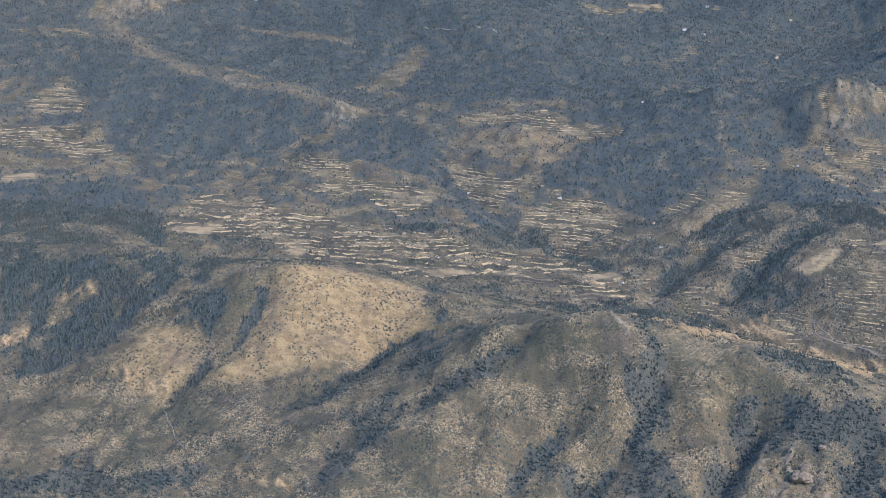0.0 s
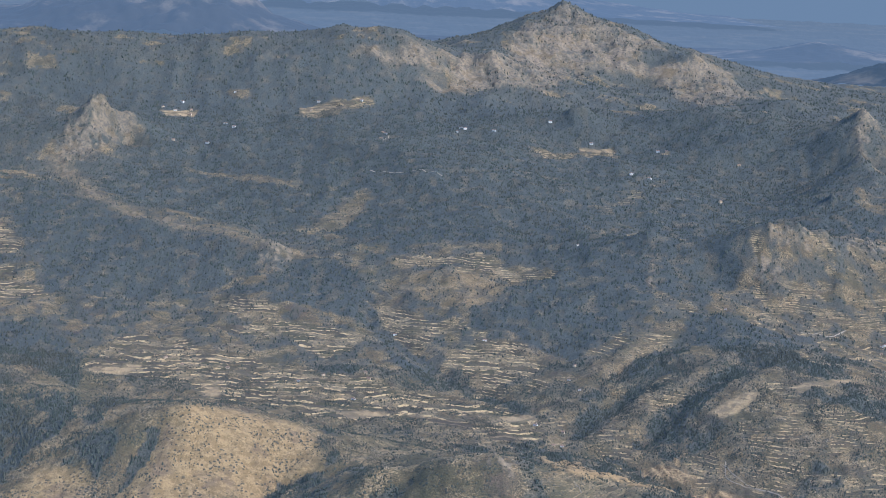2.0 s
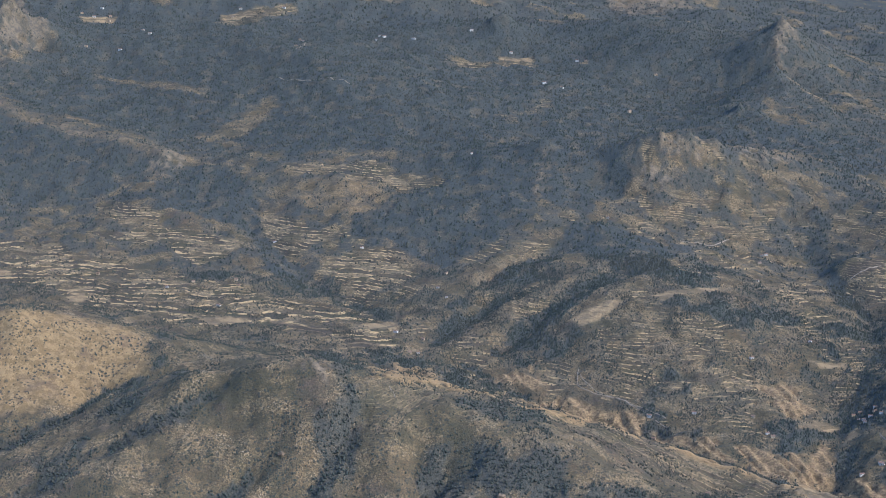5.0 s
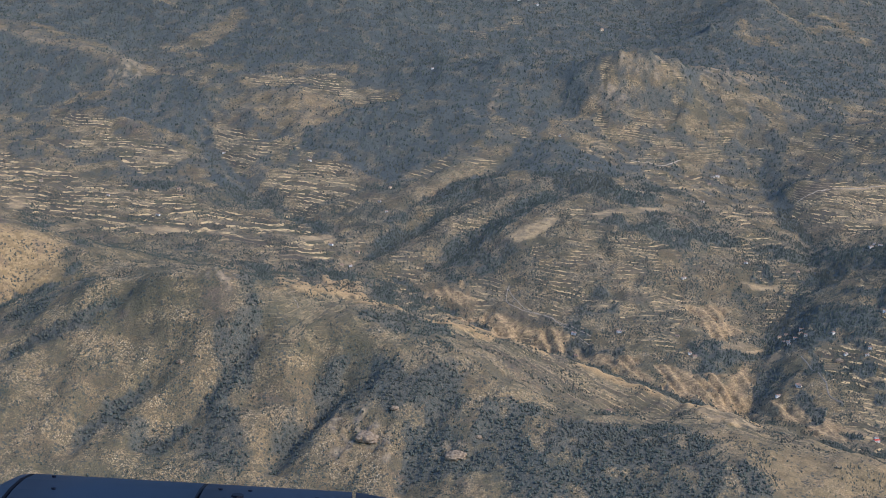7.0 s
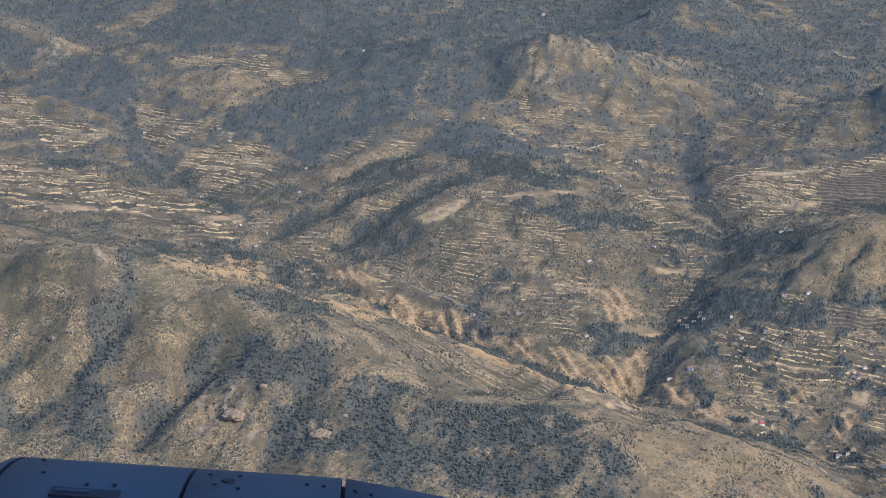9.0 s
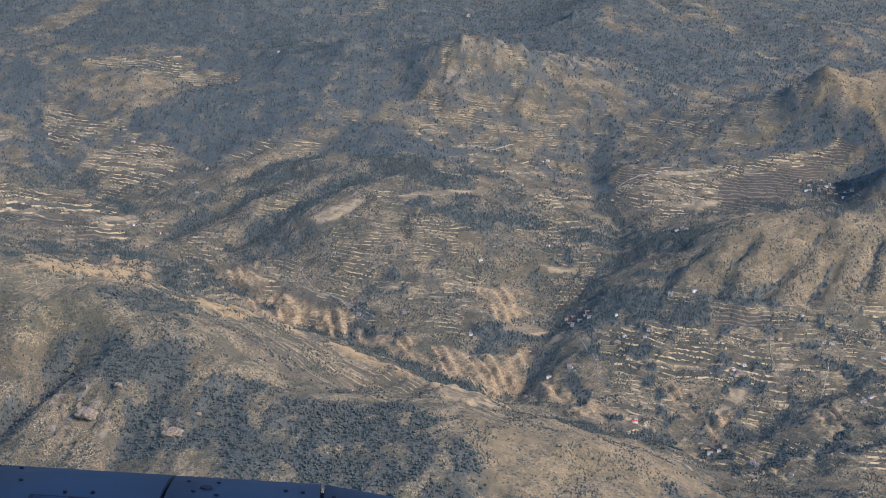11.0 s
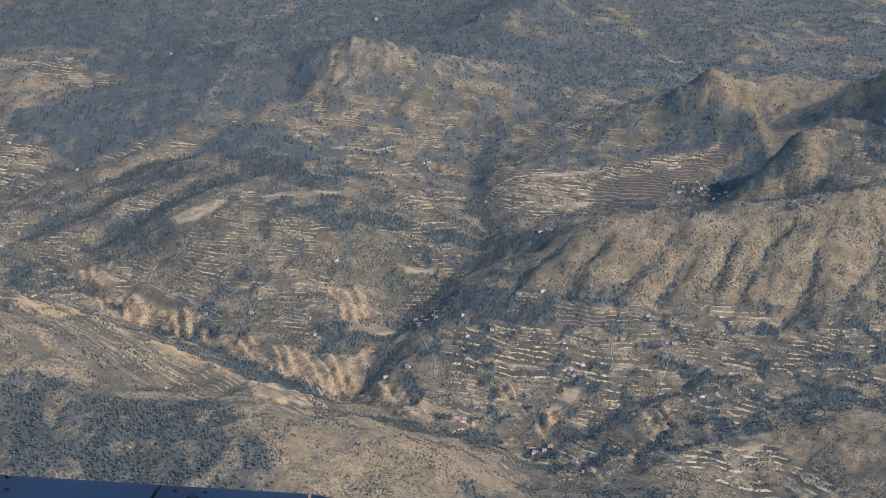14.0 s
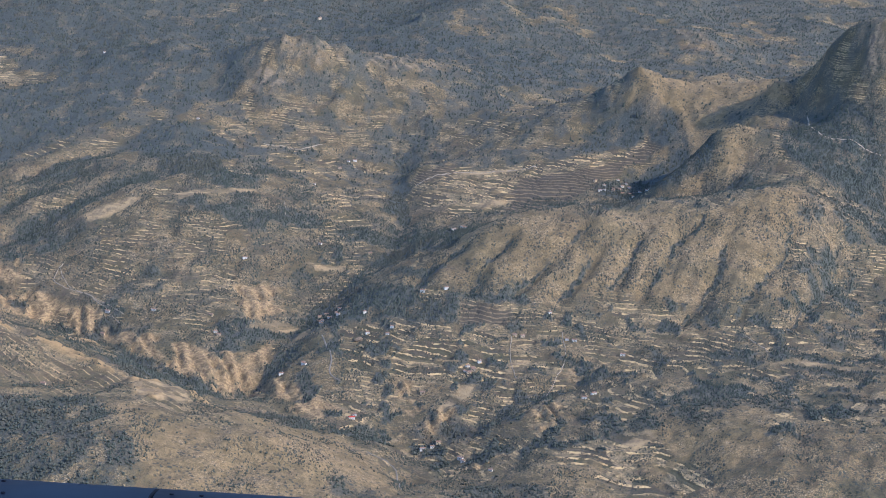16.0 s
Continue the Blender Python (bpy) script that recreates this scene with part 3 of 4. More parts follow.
area("pale", (198, 1070), (203, 1069), (202, 1058), (198, 1061))
area("clearing", (-31, 1138), (-11, 1166), (18, 1187), (22, 1177), (-2, 1129))
area("clearing", (-76, 1185), (-58, 1187), (-60, 1174), (-75, 1175))
area("clearing", (117, 1064), (171, 1091), (172, 1068), (127, 1021))
area("clearing", (-87, 995), (-25, 962), (-11, 937), (-56, 967))
area("clearing", (-6, 867), (19, 934), (25, 924), (11, 858))
area("clearing", (-213, 1212), (-194, 1212), (-190, 1193), (-208, 1190))
area("clearing", (-86, 476), (-79, 481), (-76, 476), (-83, 468), (-86, 467))
area("clearing", (104, 630), (124, 649), (139, 677), (149, 669), (125, 632), (108, 616))
area("clearing", (118, 573), (123, 573), (118, 552), (115, 556))
area("clearing", (79, 405), (92, 405), (103, 400), (117, 396), (117, 409), (97, 412), (82, 415))
area("woods", (148, 874), (192, 925), (261, 1000), (278, 894), (333, 870), (372, 868), (339, 817), (285, 789), (283, 848), (248, 850), (226, 871), (193, 763))
area("woods", (89, 786), (127, 805), (145, 842), (170, 751), (178, 731), (159, 711), (150, 708), (137, 721), (110, 742))
area("woods", (348, 700), (360, 686), (354, 670), (341, 670), (312, 668), (328, 692))
area("plots", (256, 735), (284, 730), (315, 720), (306, 680), (277, 675), (256, 714))
area("plots", (128, 915), (148, 910), (180, 978), (192, 992), (150, 886))
area("terrace", (116, 1052), (171, 1091), (172, 1068), (127, 1016))
area("terrace", (-26, 1160), (18, 1185), (22, 1174), (-17, 1143))
area("plots", (227, 729), (263, 739), (245, 671), (199, 637), (188, 685))
area("pale", (202, 499), (210, 509), (217, 507), (210, 500))
area("pale", (262, 456), (267, 455), (263, 446), (255, 441))
area("pale", (276, 468), (283, 472), (280, 464), (275, 461))
area("pale", (338, 456), (354, 464), (380, 459), (378, 454), (353, 460))
area("pale", (299, 407), (306, 413), (308, 409), (302, 404))
area("pale", (170, 586), (197, 607), (199, 604), (174, 581))
area("pale", (141, 576), (156, 587), (162, 584), (146, 570))
area("slab", (73, 525), (86, 515), (105, 443), (108, 434), (96, 428), (83, 431))
area("slab", (109, 430), (120, 444), (132, 443), (130, 433), (117, 429))
area("slab", (178, 416), (185, 413), (189, 396), (181, 396))
area("slab", (151, 439), (161, 435), (169, 425), (168, 423), (158, 430))
area("slab", (83, 540), (97, 534), (91, 431), (88, 423), (75, 424))
area("slab", (152, 487), (161, 494), (159, 478), (156, 439))
area("plots", (281, 485), (291, 445), (303, 462), (326, 468), (346, 481), (358, 485), (350, 457), (320, 442), (302, 425), (287, 422), (279, 448))
area("ploughed", (293, 641), (321, 645), (346, 677), (349, 670), (321, 633), (297, 607), (285, 607))
area("ploughed", (254, 651), (273, 655), (266, 646), (256, 642))
area("ploughed", (263, 501), (279, 498), (279, 490), (263, 491))
area("ploughed", (64, 570), (75, 562), (82, 559), (70, 555))
area("ploughed", (39, 588), (57, 579), (64, 567), (46, 579))
area("pale", (242, 473), (263, 469), (262, 468), (241, 471))
line("gully_west", (-18, 417), (-5, 430), (7, 446), (18, 447), (29, 448))
line("gully_mid", (-8, 393), (7, 405), (20, 411), (31, 417), (38, 421))
line("gully_fan_a", (33, 378), (40, 391), (47, 396))
line("gully_fan_b", (50, 380), (61, 390), (69, 402), (72, 408))
line("gully_fan_c", (79, 376), (89, 391), (100, 397))
line("gully_bare", (-50, 428), (-37, 441), (-31, 452), (-29, 462))
line("gully_fan_d", (79, 373), (84, 386), (93, 399))
line("gully_fan_e", (108, 363), (110, 376), (116, 386))
line("rib_a", (267, 506), (270, 515), (279, 526))
line("rib_b", (279, 505), (289, 516), (298, 525), (303, 530))
line("rib_c", (293, 503), (301, 514), (306, 521))
line("rib_d", (317, 503), (323, 512), (331, 525), (341, 537))
line("rib_e", (329, 492), (339, 506), (346, 522))
line("rib_f", (345, 493), (353, 509), (363, 519), (368, 535))
line("rib_g", (309, 508), (315, 516), (319, 527))
line("rib_h", (359, 487), (373, 509), (384, 536))
line("rib_i", (252, 516), (257, 525), (265, 528))
line("river", (207, 464), (215, 491), (225, 522), (235, 542), (245, 560), (249, 602), (250, 652), (251, 704))
line("river_south", (250, 423), (261, 431), (274, 440), (289, 450))
line("gorge", (106, 550), (117, 533), (126, 524), (143, 510), (161, 495), (178, 464), (192, 454), (204, 468))
line("dale_a", (95, 569), (109, 589), (124, 610), (136, 622))
line("dale_b", (117, 561), (132, 584), (147, 603), (162, 618))
line("dale_c", (72, 609), (55, 634), (41, 665), (28, 703))
line("dale_d", (116, 618), (132, 638), (148, 656))
line("track_valley", (142, 543), (141, 531), (152, 522), (165, 509))
line("track_terrace", (141, 540), (145, 529), (153, 521), (163, 507), (165, 504))
line("road", (224, 489), (227, 474), (227, 465), (230, 460))
line("road_south", (237, 406), (244, 399), (244, 372))
line("track_hill", (293, 487), (292, 469), (284, 445))
line("track_bowl", (399, 648), (396, 617), (404, 610), (415, 602))
line("track_table", (208, 599), (209, 583))
line("track_fields", (196, 680), (210, 684), (219, 697))
line("track_bank", (254, 643), (271, 649), (301, 651))
line("track_slope", (79, 420), (81, 415))
line("track_upland", (19, 964), (37, 952), (62, 937))
line("track_bend", (29, 1022), (33, 1066))
line("track_east", (344, 481), (346, 477), (349, 469))
line("track_floor", (278, 485), (277, 468), (278, 457))
line("track_near", (-51, 423), (-46, 406), (-43, 400))


def inside(x, y, outline, soft):
    """1 inside an outline, 0 outside, over a soft edge."""
    px, py = np.array([p[0] for p in outline], float), np.array([p[1] for p in outline], float)
    out = np.zeros(x.shape)
    k = (x > px.min() - soft) & (x < px.max() + soft) & (y > py.min() - soft) & (y < py.max() + soft)
    if not k.any():
        return out
    xx, yy = x[k], y[k]
    odd, best = np.zeros(xx.shape, bool), np.full(xx.shape, 1e18)
    for i in range(len(px)):
        x0, y0, x1, y1 = px[i - 1], py[i - 1], px[i], py[i]
        cross = (y0 > yy) != (y1 > yy)
        if y0 != y1:
            odd ^= cross & (xx < (x1 - x0) * (yy - y0) / (y1 - y0) + x0)
        dx, dy = x1 - x0, y1 - y0
        t = np.clip(((xx - x0) * dx + (yy - y0) * dy) / (dx * dx + dy * dy + 1e-9), 0, 1)
        best = np.minimum(best, (xx - x0 - t * dx) ** 2 + (yy - y0 - t * dy) ** 2)
    d = np.sqrt(best) * np.where(odd, 1, -1)
    out[k] = smooth(-soft, soft, d)
    return out


def union(x, y, outlines, soft):
    m = np.zeros(x.shape)
    for o in outlines:
        m = np.maximum(m, inside(x, y, o, soft))
    return m


def near_line(x, y, nodes, w):
    xs, ys = [n[0] for n in nodes], [n[1] for n in nodes]
    out = np.zeros(x.shape)
    k = (x > min(xs) - 3 * w) & (x < max(xs) + 3 * w) & (y > min(ys) - 3 * w) & (y < max(ys) + 3 * w)
    if k.any():
        out[k] = np.exp(-(along(x[k], y[k], nodes)[0] / w) ** 2)
    return out


CUTS = {"gully": (1.8, 4.0), "rib": (1.6, 2.6), "river": (2.0, 6.0), "gorge": (2.0, 6.0), "dale": (2.5, 6.5)}
STEP = 0.85
# The long strata crest of the near slope.
CREST = SKELETON["near_crest"][4:]


# Horns and pinnacles: x, y, rise and width.
PEAKS = [(-135.3, 1040, 11, 7), (317.5, 1063, 11, 7), (181, 1550, 7, 12), (193, 1546, 4, 10), (263.4, 908.8, 7, 1.8), (155, 1133, 5, 3), (148, 1130, 4, 3), (150.5, 782, 4, 5), (199, 762, 4, 3), (212, 764, 3.5, 3), (224, 769, 3, 3), (207, 768, 3, 3), (344, 709, 4, 5), (279, 1447, 5, 12), (105, 1293, 6, 9)]


def fold(u):
    """A zigzag between -1 and 1."""
    return 4 * np.abs(u - np.floor(u) - 0.5) - 1


def from_crest(x, y):
    """Distance from the strata crest, where it is near."""
    d = np.full(x.shape, 999.0)
    k = (x > 20) & (x < 270) & (y > 350) & (y < 510)
    d[k] = along(x[k], y[k], CREST)[0]
    return d


def cover(x, y):
    """Land cover, each 0 to 1, with ragged edges."""
    far = smooth(800, 1300, y)
    k = 1 + 2 * far
    wx = x + k * (2.0 * fbm(x / 9, y / 12, 3, 51) + 1.0 * fbm(x / 2.2, y / 2.6, 2, 53))
    wy = y + k * (3.0 * fbm(x / 9, y / 12, 3, 57) + 1.6 * fbm(x / 2.2, y / 2.6, 2, 59))
    c = {n: union(wx, wy, AREAS[n], soft) for n, soft in (("woods", 1.4), ("bare", 3.0), ("hill", 4.0), ("terrace", 1.2), ("badland", 1.4), ("crag", 2.0), ("clearing", 2.0), ("plots", 2.0), ("slab", 0.7), ("ploughed", 0.8))}
    c["bare"] = c["bare"] * (1 - 0.45 * smooth(560, 600, y)) * (1 - 0.6 * smooth(130, 160, x) * smooth(480, 450, y))
    c["bare"] = np.maximum(c["bare"], 0.28 * c["hill"])
    c["badland"] = c["badland"] * smooth(-0.35, -0.1, fbm(x / 8, y / 12, 3, 69))
    c["crag"] = c["crag"] * np.maximum(smooth(-0.05, 0.16, fbm(x / 3, y / 5, 3, 79)), 0.9 * smooth(850, 950, y) * smooth(-0.25, 0.1, fbm(x / 9, y / 13, 3, 81)))
    spine = near_line(wx, wy, SKELETON["spine"], 6)
    c["crag"] = np.maximum(c["crag"], 0.8 * spine * smooth(-0.2, 0.1, fbm(x / 5, y / 8, 3, 75)))
    patch = fbm(x / 30, y / 40, 4, 61)
    wild = smooth(0.2, 0.34, patch + 0.5 * smooth(720, 930, y) - 0.3 * c["terrace"] - 0.8 * c["bare"])
    c["woods"] = np.maximum(c["woods"], 0.9 * wild)
    c["terrace"] = np.maximum(c["terrace"], 0.7 * c["plots"] * smooth(0.02, 0.16, fbm(x / 10, y / 13, 3, 76)))
    maquis = smooth(-0.22, 0.12, fbm(x / 9, y / 15, 4, 63) + 0.35 * patch) * (0.25 * smooth(470, 520, y) * (1 - near_line(x, y, CREST, 40)) + 0.5 * smooth(570, 680, y))
    c["woods"] = np.maximum(c["woods"], maquis * (1 - c["bare"]))
    c["woods"] = c["woods"] * (1 - 0.85 * c["clearing"]) * (1 - 0.8 * spine) * (1 - 0.8 * c["bare"])
    for n in LINES:
        kind = n.split("_")[0]
        wide = {"gully": 2.0, "river": 2.6, "gorge": 2.0, "dale": 3.0, "rib": 0.7}.get(kind)
        if wide:
            c["woods"] = np.maximum(c["woods"], 0.9 * (near_line(wx, wy, LINES[n], wide) > 0.4))
    gaps = smooth(0.06, 0.28, fbm(x / 7, y / 11, 4, 67))
    c["woods"] = c["woods"] * (1 - 0.25 * smooth(450, 420, y))
    c["woods"] = c["woods"] * (1 - gaps * (0.8 - 0.35 * smooth(520, 640, y) - 0.3 * far))
    c["woods"] = c["woods"] * (1 - c["badland"]) * (1 - 0.7 * c["crag"]) * (1 - 0.9 * c["terrace"])
    fields = smooth(0.10, 0.18, fbm(x / 20, y / 28, 3, 71)) * smooth(470, 490, y) * (1 - smooth(760, 860, y)) * smooth(20, 80, x)
    fields = np.maximum(fields, smooth(-0.2, 0.0, fbm(x / 20, y / 28, 3, 72)) * smooth(215, 235, x) * smooth(392, 405, y) * (1 - smooth(490, 505, y)))
    c["terrace"] = np.maximum(c["terrace"], 0.8 * fields * (1 - c["woods"]) * (1 - c["crag"]) * (1 - smooth(0.1, 0.3, c["bare"])))
    c["terrace"] = c["terrace"] * (1 - 0.8 * smooth(0.10, 0.28, fbm(x / 7, y / 10, 3, 73)))
    copse = smooth(0.2, 0.28, fbm(x / 7, y / 11, 4, 64)) * smooth(205, 225, x) * smooth(392, 400, y) * smooth(600, 560, y) * (1 - smooth(0.15, 0.25, c["bare"]))
    c["woods"] = np.maximum(c["woods"], 0.9 * copse)
    c["terrace"] = c["terrace"] * (1 - copse)
    d = from_crest(x, y)
    front = y < np.interp(x, [n[0] for n in CREST], [n[1] for n in CREST])
    ledge = near_line(x, y + 1.0 * fbm(x / 9, y / 9, 3, 63), CREST, 1.6) * smooth(-0.2, 0.05, fbm(x / 12, y / 60, 2, 65)) * smooth(70, 76, x) * smooth(205, 195, x)
    c["slab"] = np.maximum(0.8 * ledge, 0.7 * c["slab"] * smooth(-0.25, 0.05, fbm(x / 5, y / 5, 3, 68)))
    c["woods"] = c["woods"] * (1 - c["slab"])
    c["strata"] = smooth(30, 22, d) * front * smooth(70, 84, x) * smooth(215, 200, x)
    c["woods"] = c["woods"] * (1 - 0.75 * c["strata"])
    c["pale"] = union(x + 0.8 * fbm(x / 4, y / 4, 2, 5), y, AREAS["pale"], 0.8)
    c["pale"] = c["pale"] * (1 - c["ploughed"])
    c["woods"] = c["woods"] * (1 - c["pale"]) * (1 - c["ploughed"])
    return c


def land(x, y):
    """Height, land cover and terrace level."""
    wx, wy = x + 4 * fbm(x / 40, y / 40, 2, 11), y + 4 * fbm(x / 40, y / 40, 2, 23)
    far = smooth(800, 1250, y)
    z = bulk(x + 1.2 * fbm(x / 12, y / 12, 2, 31), y + 1.2 * fbm(x / 12, y / 12, 2, 37))
    for n in LINES:
        if n.split("_")[0] in CUTS:
            deep, w = CUTS[n.split("_")[0]]
            z = z - deep * near_line(wx * 0.4 + x * 0.6, wy * 0.4 + y * 0.6, LINES[n], w)
    c = cover(x, y)
    k = (y > 1180) & (y < 1900)
    if k.any():
        xx, yy = x[k], y[k]
        gx, gy = bulk(xx + 9, yy) - bulk(xx - 9, yy), bulk(xx, yy + 9) - bulk(xx, yy - 9)
        steep = smooth(0.30, 0.58, np.hypot(gx, gy) / 18 + 0.35 * fbm(xx / 20, yy / 20, 3, 95) - 0.2 * smooth(80, 40, xx))
        c["crag"][k] = np.maximum(c["crag"][k], steep)
        c["woods"][k] *= 1 - 0.85 * steep
    calm = 1 - 0.8 * c["terrace"]
    near = 1 - smooth(600, 700, y)
    z = z + calm * near * 1.7 * (ridged((0.9 * wx - 0.43 * wy) / 13, (0.43 * wx + 0.9 * wy) / 40, 3, 7) - 0.2) * (1 - 0.6 * c["bare"] * (y < 500))
    z = z + calm * (1.2 + 7 * far) * (ridged(wx / (15 + 60 * far), wy / (20 + 60 * far), 4, 5) - 0.25) + calm * 0.35 * fbm(x / 4, y / 4, 3, 41)
    z = z + calm * 4.5 * smooth(600, 720, y) * (1 - smooth(1000, 1150, y)) * (ridged(wx / 42, wy / 55, 3, 103) - 0.2)
    z = z + calm * c["hill"] * near * 1.4 * (0.2 - ridged((wx - 0.35 * wy) / 15, wy / 26, 4, 107))
    z = z + c["bare"] * smooth(580, 600, y) * 4.0 * (ridged(wx / 10, wy / 18, 4, 109) - 0.2)
    for px, py, rise, w in PEAKS:
        z = z + rise * np.exp(-np.hypot(x - px, 0.7 * (y - py)) / w)
    z = z + 8 * smooth(900, 1050, y) * (1 - smooth(1300, 1400, y)) * (ridged(x / 110, y / 130, 3, 101) - 0.2)
    z = z + 6 * smooth(1700, 2600, y) * ridged(x / 260, y / 300, 4, 77) - 20 * smooth(1650, 2300, y)
    z = z + c["badland"] * ((0.35 + 0.6 * smooth(-0.2, 0.2, fbm(x / 10, y / 10, 2, 85))) * fold((x + 0.25 * y + 3 * fbm(x / 14, y / 20, 3, 83)) / 4.2) + 0.35 * ridged(x / 3.5, y / 11, 2, 84))
    z = z + c["crag"] * ((0.9 + 5.0 * far) * (ridged(x / (6 + 22 * far), y / (6 + 22 * far), 4, 87) - 0.2 * far) + 0.8 * np.round(1.5 * fbm(x / 3, y / 3, 2, 89)))
    z = z + 0.9 * c["slab"]
    level = z / STEP + y / 8 + 1.6 * fbm(x / 22, y / 28, 3, 91)
    beds = from_crest(x + 0.8 * fbm(x / 18, y / 18, 2, 93), y) / 2.1
    level = np.where(c["strata"] > 0.5, beds, level)
    c["terrace"] = np.maximum(c["terrace"], 0.6 * c["strata"])
    t = level - np.floor(level)
    z = z + 0.7 * STEP * c["terrace"] * (smooth(0.72, 0.95, t) - t) * (1 - smooth(650, 800, y))
    return z, c, level


def height(x, y):
    return land(x, y)[0]


# ---- ground sheet ----
def sheet_rows():
    ys, y = list(-np.geomspace(4700, 170, 14)) + list(np.arange(-150, 322, 4.0)), 330.0
    while y < 4700:
        ys.append(y)
        y += max(0.55, (1.55 if y < 880 or y > 1600 else 0.85) * y * y / (3145 * 150), (y - 1500) * 0.02)
    return np.array(ys + [4700.0])


def mesh_from_arrays(name, verts, faces, mats=(), smooth_faces=True):
    me = bpy.data.meshes.new(name)
    n, k = faces.shape
    me.vertices.add(len(verts))
    me.vertices.foreach_set("co", np.ascontiguousarray(verts, dtype=np.float32).ravel())
    me.loops.add(n * k)
    me.loops.foreach_set("vertex_index", np.ascontiguousarray(faces, dtype=np.int32).ravel())
    me.polygons.add(n)
    me.polygons.foreach_set("loop_start", np.arange(0, n * k, k, dtype=np.int32))
    me.update(calc_edges=True)
    me.polygons.foreach_set("use_smooth", np.full(n, smooth_faces))
    for m in mats:
        me.materials.append(m)
    return me


ROWS_Y = sheet_rows()
CORE = 900
side = np.geomspace(1, 40, 22)
ground_x = []
for yy in ROWS_Y:
    yc = max(yy, 330.0)
    lo, hi = -0.25 * yc - 14, 236 + 0.365 * yc
    core = np.linspace(lo, hi, CORE)
    left = lo - (lo + 4800) * (side - 1) / 39
    right = hi + (4800 - hi) * (side - 1) / 39
    ground_x.append(np.concatenate([left[:0:-1], core, right[1:]]))
GX = np.array(ground_x)
GY = np.repeat(ROWS_Y[:, None], GX.shape[1], 1)
GZ, GC, GL = land(GX.ravel(), GY.ravel())
GZ = GZ.reshape(GX.shape)
nr, nc = GX.shape
idx = np.arange(nr * nc).reshape(nr, nc)
quads = np.stack([idx[:-1, :-1], idx[:-1, 1:], idx[1:, 1:], idx[1:, :-1]], -1).reshape(-1, 4)
ground_mesh = mesh_from_arrays("ground", np.stack([GX, GY, GZ], -1).reshape(-1, 3), quads, [land_material()])
ground = tagged(new("ground", ground_mesh), "dry Mediterranean hills with scrub, pine woods and terraces", "ground", kind="structure")
for name, keys in (("cover", ("woods", "bare", "terrace", "badland")), ("cover_fine", ("crag", "slab", "pale", "ploughed"))):
    att = ground_mesh.color_attributes.new(name, "FLOAT_COLOR", "POINT")
    cols = np.stack([np.clip(GC[k], 0, 1) for k in keys], -1).astype(np.float32)
    att.data.foreach_set("color", cols.ravel())
att = ground_mesh.attributes.new("level", "FLOAT", "POINT")
att.data.foreach_set("value", GL.astype(np.float32))


# ---- helpers for things ----
def plain(name, colour, rough=0.9, vary=0.25, scale=2.0):
    m, t, b = nodes_of(name)
    geo = t.nodes.new("ShaderNodeNewGeometry")
    dark = tuple(c * (1 - vary) for c in colour)
    t.links.new(blend(t, ramp(t, noise_node(t, geo.outputs["Position"], scale, 4), 0.35, 0.65), dark, colour), b.inputs["Base Color"])
    b.inputs["Roughness"].default_value = rough
    return m


def part(name, bm, material, parent=None, label=""):
    me = bpy.data.meshes.new(name)
    bm.to_mesh(me)
    bm.free()
    me.materials.append(material)
    ob = new(name, me)
    if parent:
        ob.parent = parent
    if label:
        ob["label"] = label
    return ob


def box(bm, x0, x1, y0, y1, z0, z1):
    return bmesh.ops.create_cube(bm, size=1, matrix=Matrix.Translation(((x0 + x1) / 2, (y0 + y1) / 2, (z0 + z1) / 2)) @ Matrix.Diagonal((x1 - x0, y1 - y0, z1 - z0, 1)))


def ground_at(x, y):
    return float(height(np.array([float(x)]), np.array([float(y)]))[0])


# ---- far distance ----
# Blue haze is put into the far materials as emission.
def haze_glow_material(name, colour, glow, pale):
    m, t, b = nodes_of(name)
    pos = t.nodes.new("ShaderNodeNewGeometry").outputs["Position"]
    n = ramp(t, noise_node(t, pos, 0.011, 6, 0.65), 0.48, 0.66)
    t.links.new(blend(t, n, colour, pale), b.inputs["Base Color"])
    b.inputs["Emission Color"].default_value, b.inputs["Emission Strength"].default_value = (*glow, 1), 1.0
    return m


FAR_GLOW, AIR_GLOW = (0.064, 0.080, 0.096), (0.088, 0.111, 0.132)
DISTANT = haze_glow_material("plain_haze_glow", (0.016, 0.017, 0.016), FAR_GLOW, (0.034, 0.03, 0.023))
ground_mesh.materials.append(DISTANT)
# Ground beyond y 1900 takes the same haze glow.
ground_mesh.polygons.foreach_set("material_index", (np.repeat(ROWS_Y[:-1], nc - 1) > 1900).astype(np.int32))


